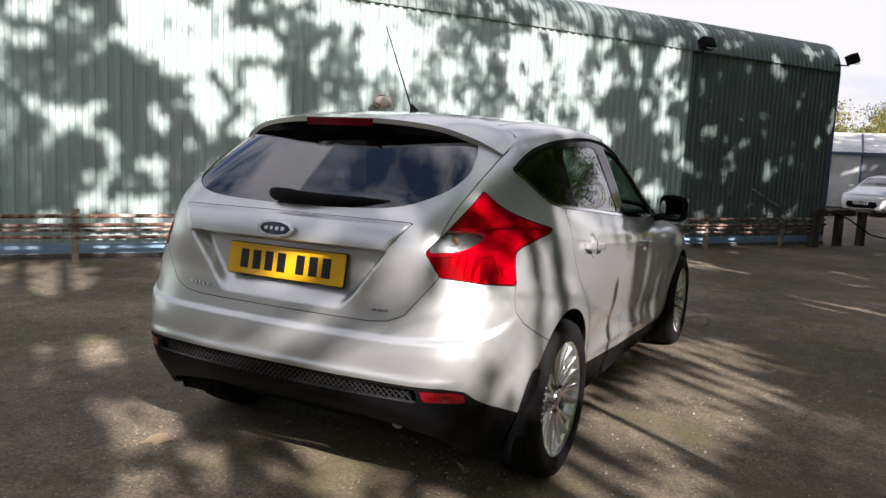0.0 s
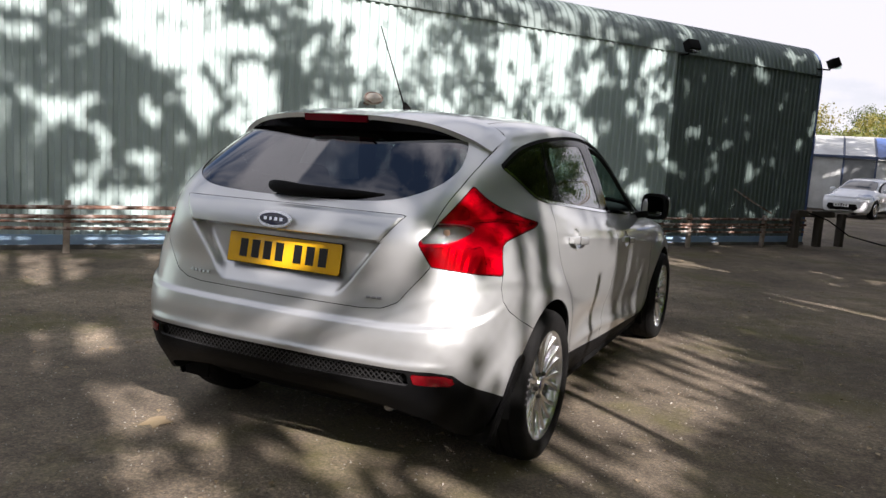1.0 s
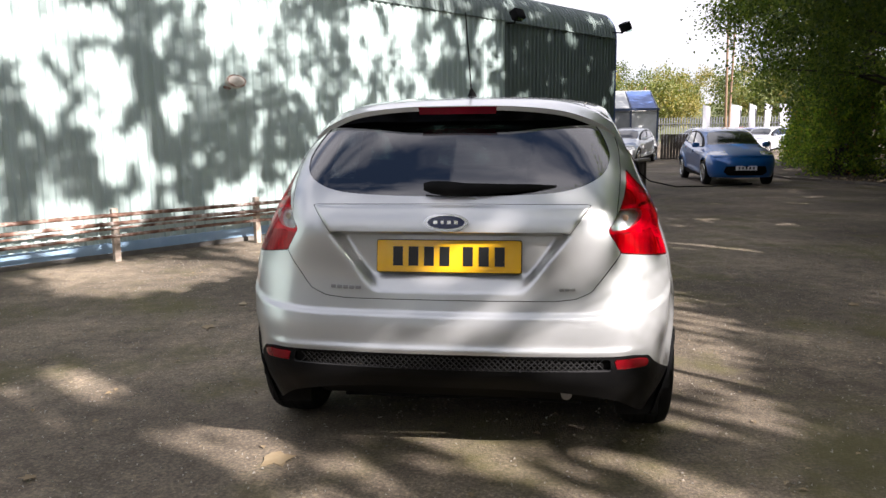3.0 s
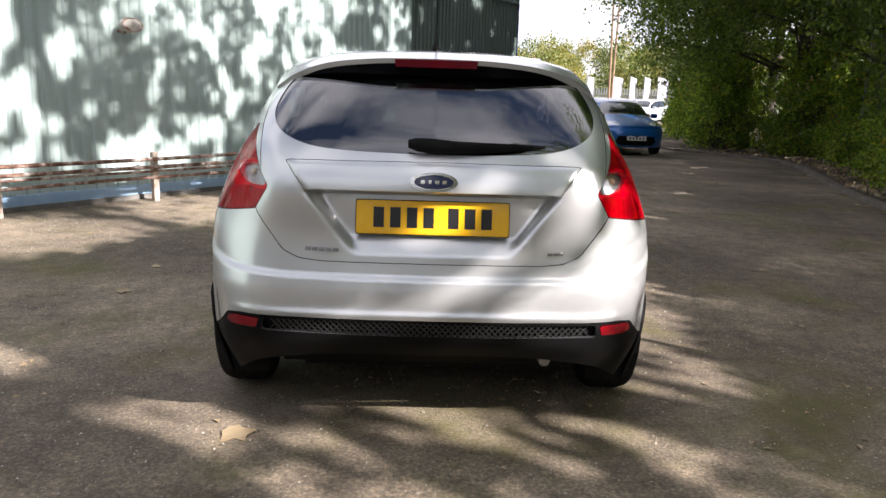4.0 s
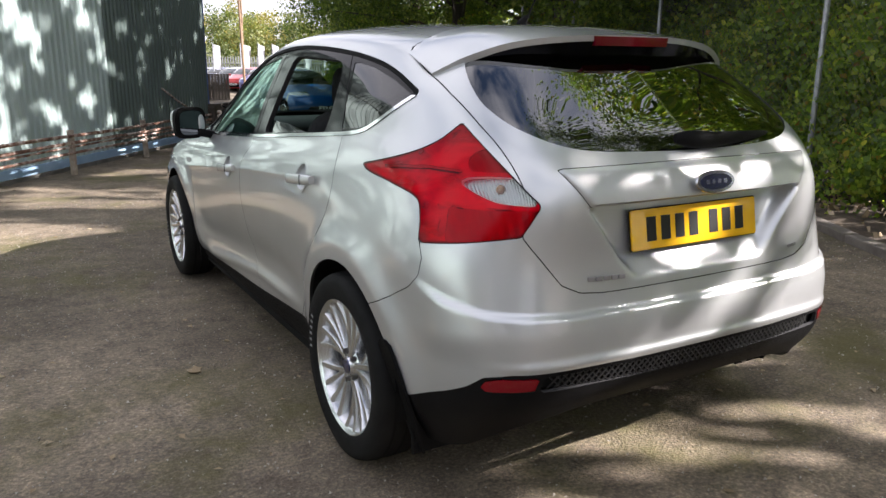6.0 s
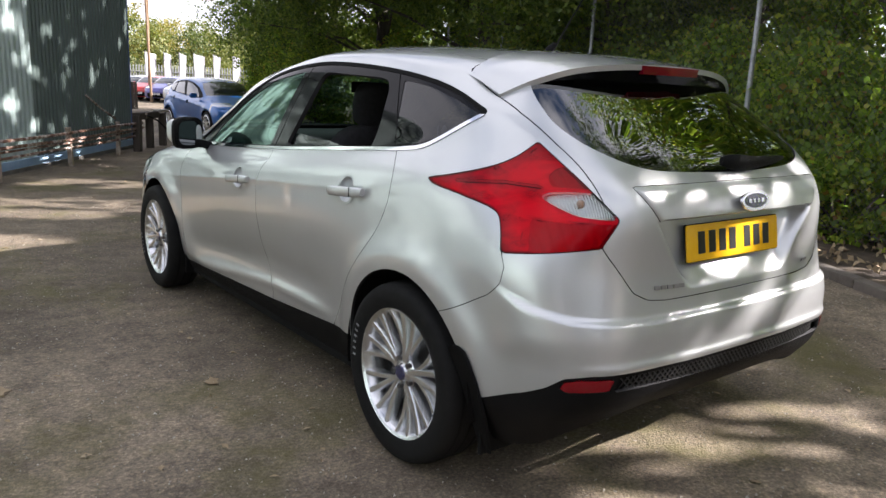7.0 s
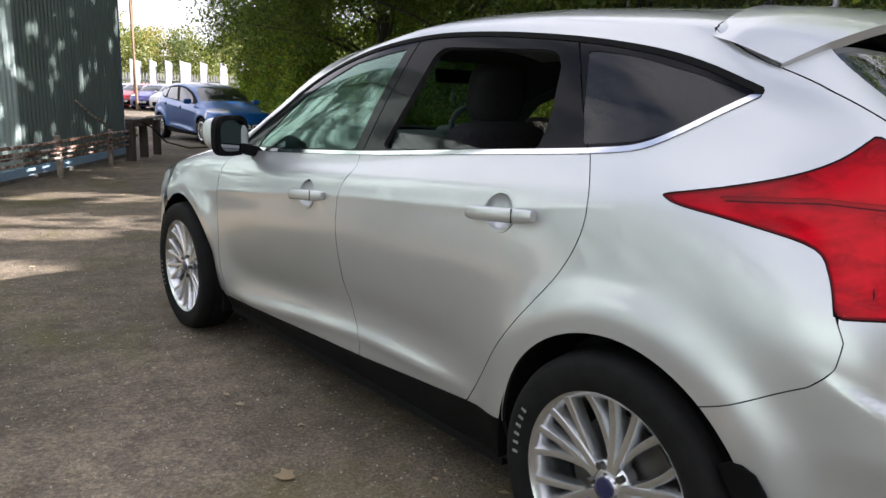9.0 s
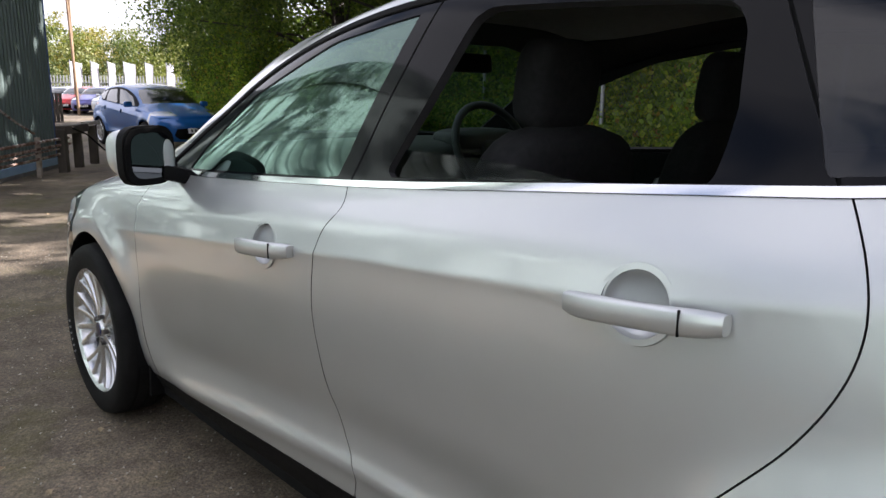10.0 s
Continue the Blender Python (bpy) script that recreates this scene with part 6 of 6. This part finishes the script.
tree(11.0, 1.5, 12.5, (0, 0, 6.2), (2.6, 3.2, 6.2), .22, 400, 20, **SUNNY_BACK)
tree(11.6, 6.5, 12.5, (0, 0, 6.2), (2.6, 3.4, 6.2), .22, 400, 21, **DEEP)
tree(12.4, 11.5, 12.5, (0, 0, 6.2), (2.6, 3.4, 6.2), .22, 400, 22, **DEEP)
tree(13.0, 17.0, 10.0, (0, 0, 5.0), (2.8, 3.6, 6.2), .22, 400, 23, **DEEP)
tree(12.0, 23.5, 8.5, (0, 0, 4.2), (3.0, 3.6, 6.2), .22, 330, 24, **DEEP)
tree(10.6, -3.5, 11.0, (0, 0, 5.4), (2.6, 3.2, 5.4), .22, 260, 25, **SUNNY_BACK)


def shrub(x, y, radii, n, seed, size=.075):
    rs = np.random.RandomState(seed)
    s = tagged(empty("shrub", pose(x, y, .1)), "overgrown green shrub tangled in the fence", "shrub", "shrubs along the verge")
    bm = bmesh.new()
    spots = []
    for k in range(n):
        d = rs.normal(size=3)
        d /= np.linalg.norm(d)
        c = d * rs.uniform(.3, 1) ** .5 * np.array(radii)
        c[2] = abs(c[2]) * .98 + .12
        if k % 2 == 0:
            tube([(c[0] * .2, c[1] * .2, 0), (c[0] * .6 + rs.uniform(-.1, .1), c[1] * .6, c[2] * .6), tuple(c)], .012, bm, 4, (1.3, .5))
        spots.append(c + rs.normal(size=(int(rs.uniform(90, 190)), 3)) * np.array([.17, .17, .14]))
    part("stem_tangle", bm, BARK, s, "thin brown stems")
    spots = np.vstack(spots)
    leaves("foliage", spots[~sunlit(spots + np.array([x, y, .1]))], size, rs, SHRUB_SUNNY, s, 1.15)
    return s


shrub_line = [(2.5, -5.3, 1.1), (3.45, -3.0, 1.2), (4.4, -.9, 1.4), (4.85, .7, 1.4), (5.45, 2.1, 1.8), (6.05, 4.0, 2.0), (6.6, 5.7, 2.0), (7.15, 7.5, 2.2), (7.8, 9.4, 2.3), (8.5, 11.3, 2.4), (9.1, 13.2, 2.6), (8.6, 15.2, 2.6), (7.5, 17.0, 2.6), (7.9, 19.2, 2.8), (8.4, 21.8, 2.8), (7.3, 1.0, 2.4), (8.0, 3.4, 2.8), (9.0, 6.0, 3.0), (10.0, 9.0, 3.2)]
for i, (x, y, h) in enumerate(shrub_line):
    back = .62 if i < 12 else .25
    shrub(x + .93 * back, y - .36 * back, (.72 + .2 * (i % 3 == 1), 1.15, h), 90 + int(16 * h), 40 + i)
    if 1 < i < 12:
        shrub(x - .05 + .16 * (i % 2), y + .5 - .3 * (i % 3), (.34 + .1 * (i % 2), .75, .55 + .22 * (i % 3)), 46, 140 + i, .062)

# ---- far woods on the rise ----
rs = np.random.RandomState(5)
HILL = mottled("far_grass", [(0.3, (0.07, 0.085, 0.025)), (0.7, (0.12, 0.13, 0.04))], 0.05, 0.95)
bm = sheet_grid(list(np.linspace(-90, 140, 24)), [70, 74, 80, 90, 110, 150], lambda x, y: (y - 70) * .075 - .05)
tagged(solid("far_slope", bm, HILL, smooth=180), "far grassy slope", "slope", kind="structure")
wood_tints = (("sunlit_wood", ((0.085, 0.105, 0.030), (0.13, 0.15, 0.042), (0.19, 0.185, 0.06))), ("yellowing_wood", ((0.13, 0.12, 0.03), (0.20, 0.175, 0.045), (0.27, 0.22, 0.07))), ("deep_wood", ((0.045, 0.065, 0.022), (0.07, 0.095, 0.03), (0.11, 0.125, 0.04))))
wood_spots = [[], [], []]
for k in range(230):
    y, x = rs.uniform(72, 112), rs.uniform(-40, 78)
    h, r = rs.uniform(4.0, 7.8), rs.uniform(1.5, 2.7)
    d = rs.normal(size=(16, 3))
    d *= (rs.uniform(.55, 1, 16) / np.linalg.norm(d, axis=1))[:, None]
    clumps = np.array([x, y, (y - 70) * .075 + .62 * h]) + d * np.array([r, r, .40 * h])
    wood_spots[int(rs.choice(3, p=(.45, .28, .27)))].append(np.vstack([c + rs.normal(size=(80, 3)) * np.array([.5, .5, .38]) for c in clumps]))
for (tint, (lo, mid, hi)), spots in zip(wood_tints, wood_spots):
    woods = leaves("far_woods", np.vstack(spots), .25, rs, leaf_material(tint, [(0.0, lo), (0.5, mid), (1.0, hi)], 0.3), None)
    tagged(woods, "sunlit wood of broadleaf trees on the rise", "woods", kind="stuff")

# unseen trees added behind the way, darkening reflections in the car's glass and paint
# greyed copy of the leaf colour, so that the reflections stay neutral
DUSKY = leaf_material("dusky_leaves", [(0.0, (0.035, 0.042, 0.022)), (0.6, (0.06, 0.066, 0.034)), (1.0, (0.09, 0.092, 0.05))], .3)
for i, (x, y) in enumerate(((-13, -11), (-7, -15), (1, -16), (9, -15))):
    tree(x, y, 7.5, (0, 0, 3.4), (4.0, 3.0, 3.6), .2, 130, 70 + i, per=150, size=.2, low=.4, material=DUSKY)

# ---- litter on the ground ----
rs = np.random.RandomState(9)
DRY = mottled("dry_leaf", [(0.3, (0.16, 0.11, 0.055)), (0.5, (0.28, 0.21, 0.12)), (0.7, (0.38, 0.32, 0.21))], 3, 0.8)


GRIT = mottled("pale_grit", [(0.3, (0.22, 0.20, 0.16)), (0.7, (0.46, 0.43, 0.37))], 40, 0.9)


def litter(name, n, area, size, label, material):
    """Small fallen leaves, bent up at their edges."""
    verts, faces = [], []
    for k in range(n):
        x, y = rs.uniform(*area[:2]), rs.uniform(*area[2:])
        a, l = rs.uniform(0, 6.28), size * rs.uniform(.5, 1.5)
        c, s = math.cos(a), math.sin(a)
        b = len(verts)
        for u, v, h in ((-.5, 0, .004), (0, .28, .010), (.5, 0, .005), (0, -.28, .008)):
            verts.append((x + l * (u * c - v * s), y + l * (u * s + v * c), h * rs.uniform(.6, 1.3)))
        faces += [(b, b + 2, b + 1), (b, b + 3, b + 2)]
    me = bpy.data.meshes.new(name)
    me.from_pydata(verts, [], faces)
    me.materials.append(material)
    return tagged(new(name, me), label, "leaves", kind="stuff")


litter("leaf_litter", 1300, (-4.5, 5.0, -3.2, 12.0), .030, "small dry leaves and bits scattered over the asphalt", DRY)
litter("grit_crumbs", 12000, (-4.0, 4.0, -3.2, 6.0), .011, "pale grit crumbs on the asphalt", GRIT)


def maple_leaf(x, y, size, turn, tilt=4):
    """A lobed fallen leaf."""
    pts = []
    for k in range(10):
        a = 2 * math.pi * k / 10
        r = size * ((.52 if k % 2 == 0 else .36) + .10 * math.sin(2.3 * k + turn))
        pts.append((r * math.cos(a), r * math.sin(a)))
    bm = extrude_outline(pts, .002, pose(x, y, .006, tilt, -tilt, turn))
    return tagged(solid("fallen_leaf", bm, DRY), "dry brown fallen leaf on the asphalt", "leaf", "fallen leaves")


for x, y, s, a in ((-.711, -.635, .13, 20), (-1.905, 1.318, .085, 70), (-1.938, 2.0, .075, 120), (-1.14, .985, .07, 10), (-2.5, -.2, .06, 40), (-1.6, -.9, .06, 210), (1.9, -.6, .07, 90), (2.6, 2.4, .08, 15), (.5, -1.5, .07, 60)):
    maple_leaf(x, y, s, a)
for k in range(26):
    d = rs.uniform(7, 20)
    p = at_kerb(d)
    q = at_kerb(d + .1) - p
    o = rs.uniform(-.35, -.08) if k % 3 else rs.uniform(-1.0, -.3)
    maple_leaf(p[0] + o * q[1] / np.hypot(*q), p[1] - o * q[0] / np.hypot(*q), rs.uniform(.05, .11), rs.uniform(0, 360), 8)
verge_spots = []
for k in range(2600):
    d, o = rs.uniform(2, 24), abs(rs.normal(0, 1.1)) + .15
    p = at_kerb(d)
    q = at_kerb(d + .1) - p
    w = min(1.0, o / 2.5)
    q = q / np.hypot(*q)
    gx, gy = (1 - w) * q[1] + w * .93, (1 - w) * -q[0] + w * -.36
    verge_spots.append((p[0] + gx * o, p[1] + gy * o, float(verge_height(o, d)) + .035))
vl = leaves("verge_litter", np.array(verge_spots), .07, rs, DRY, None)
tagged(vl, "brown leaf litter on the verge", "leaves", kind="stuff")
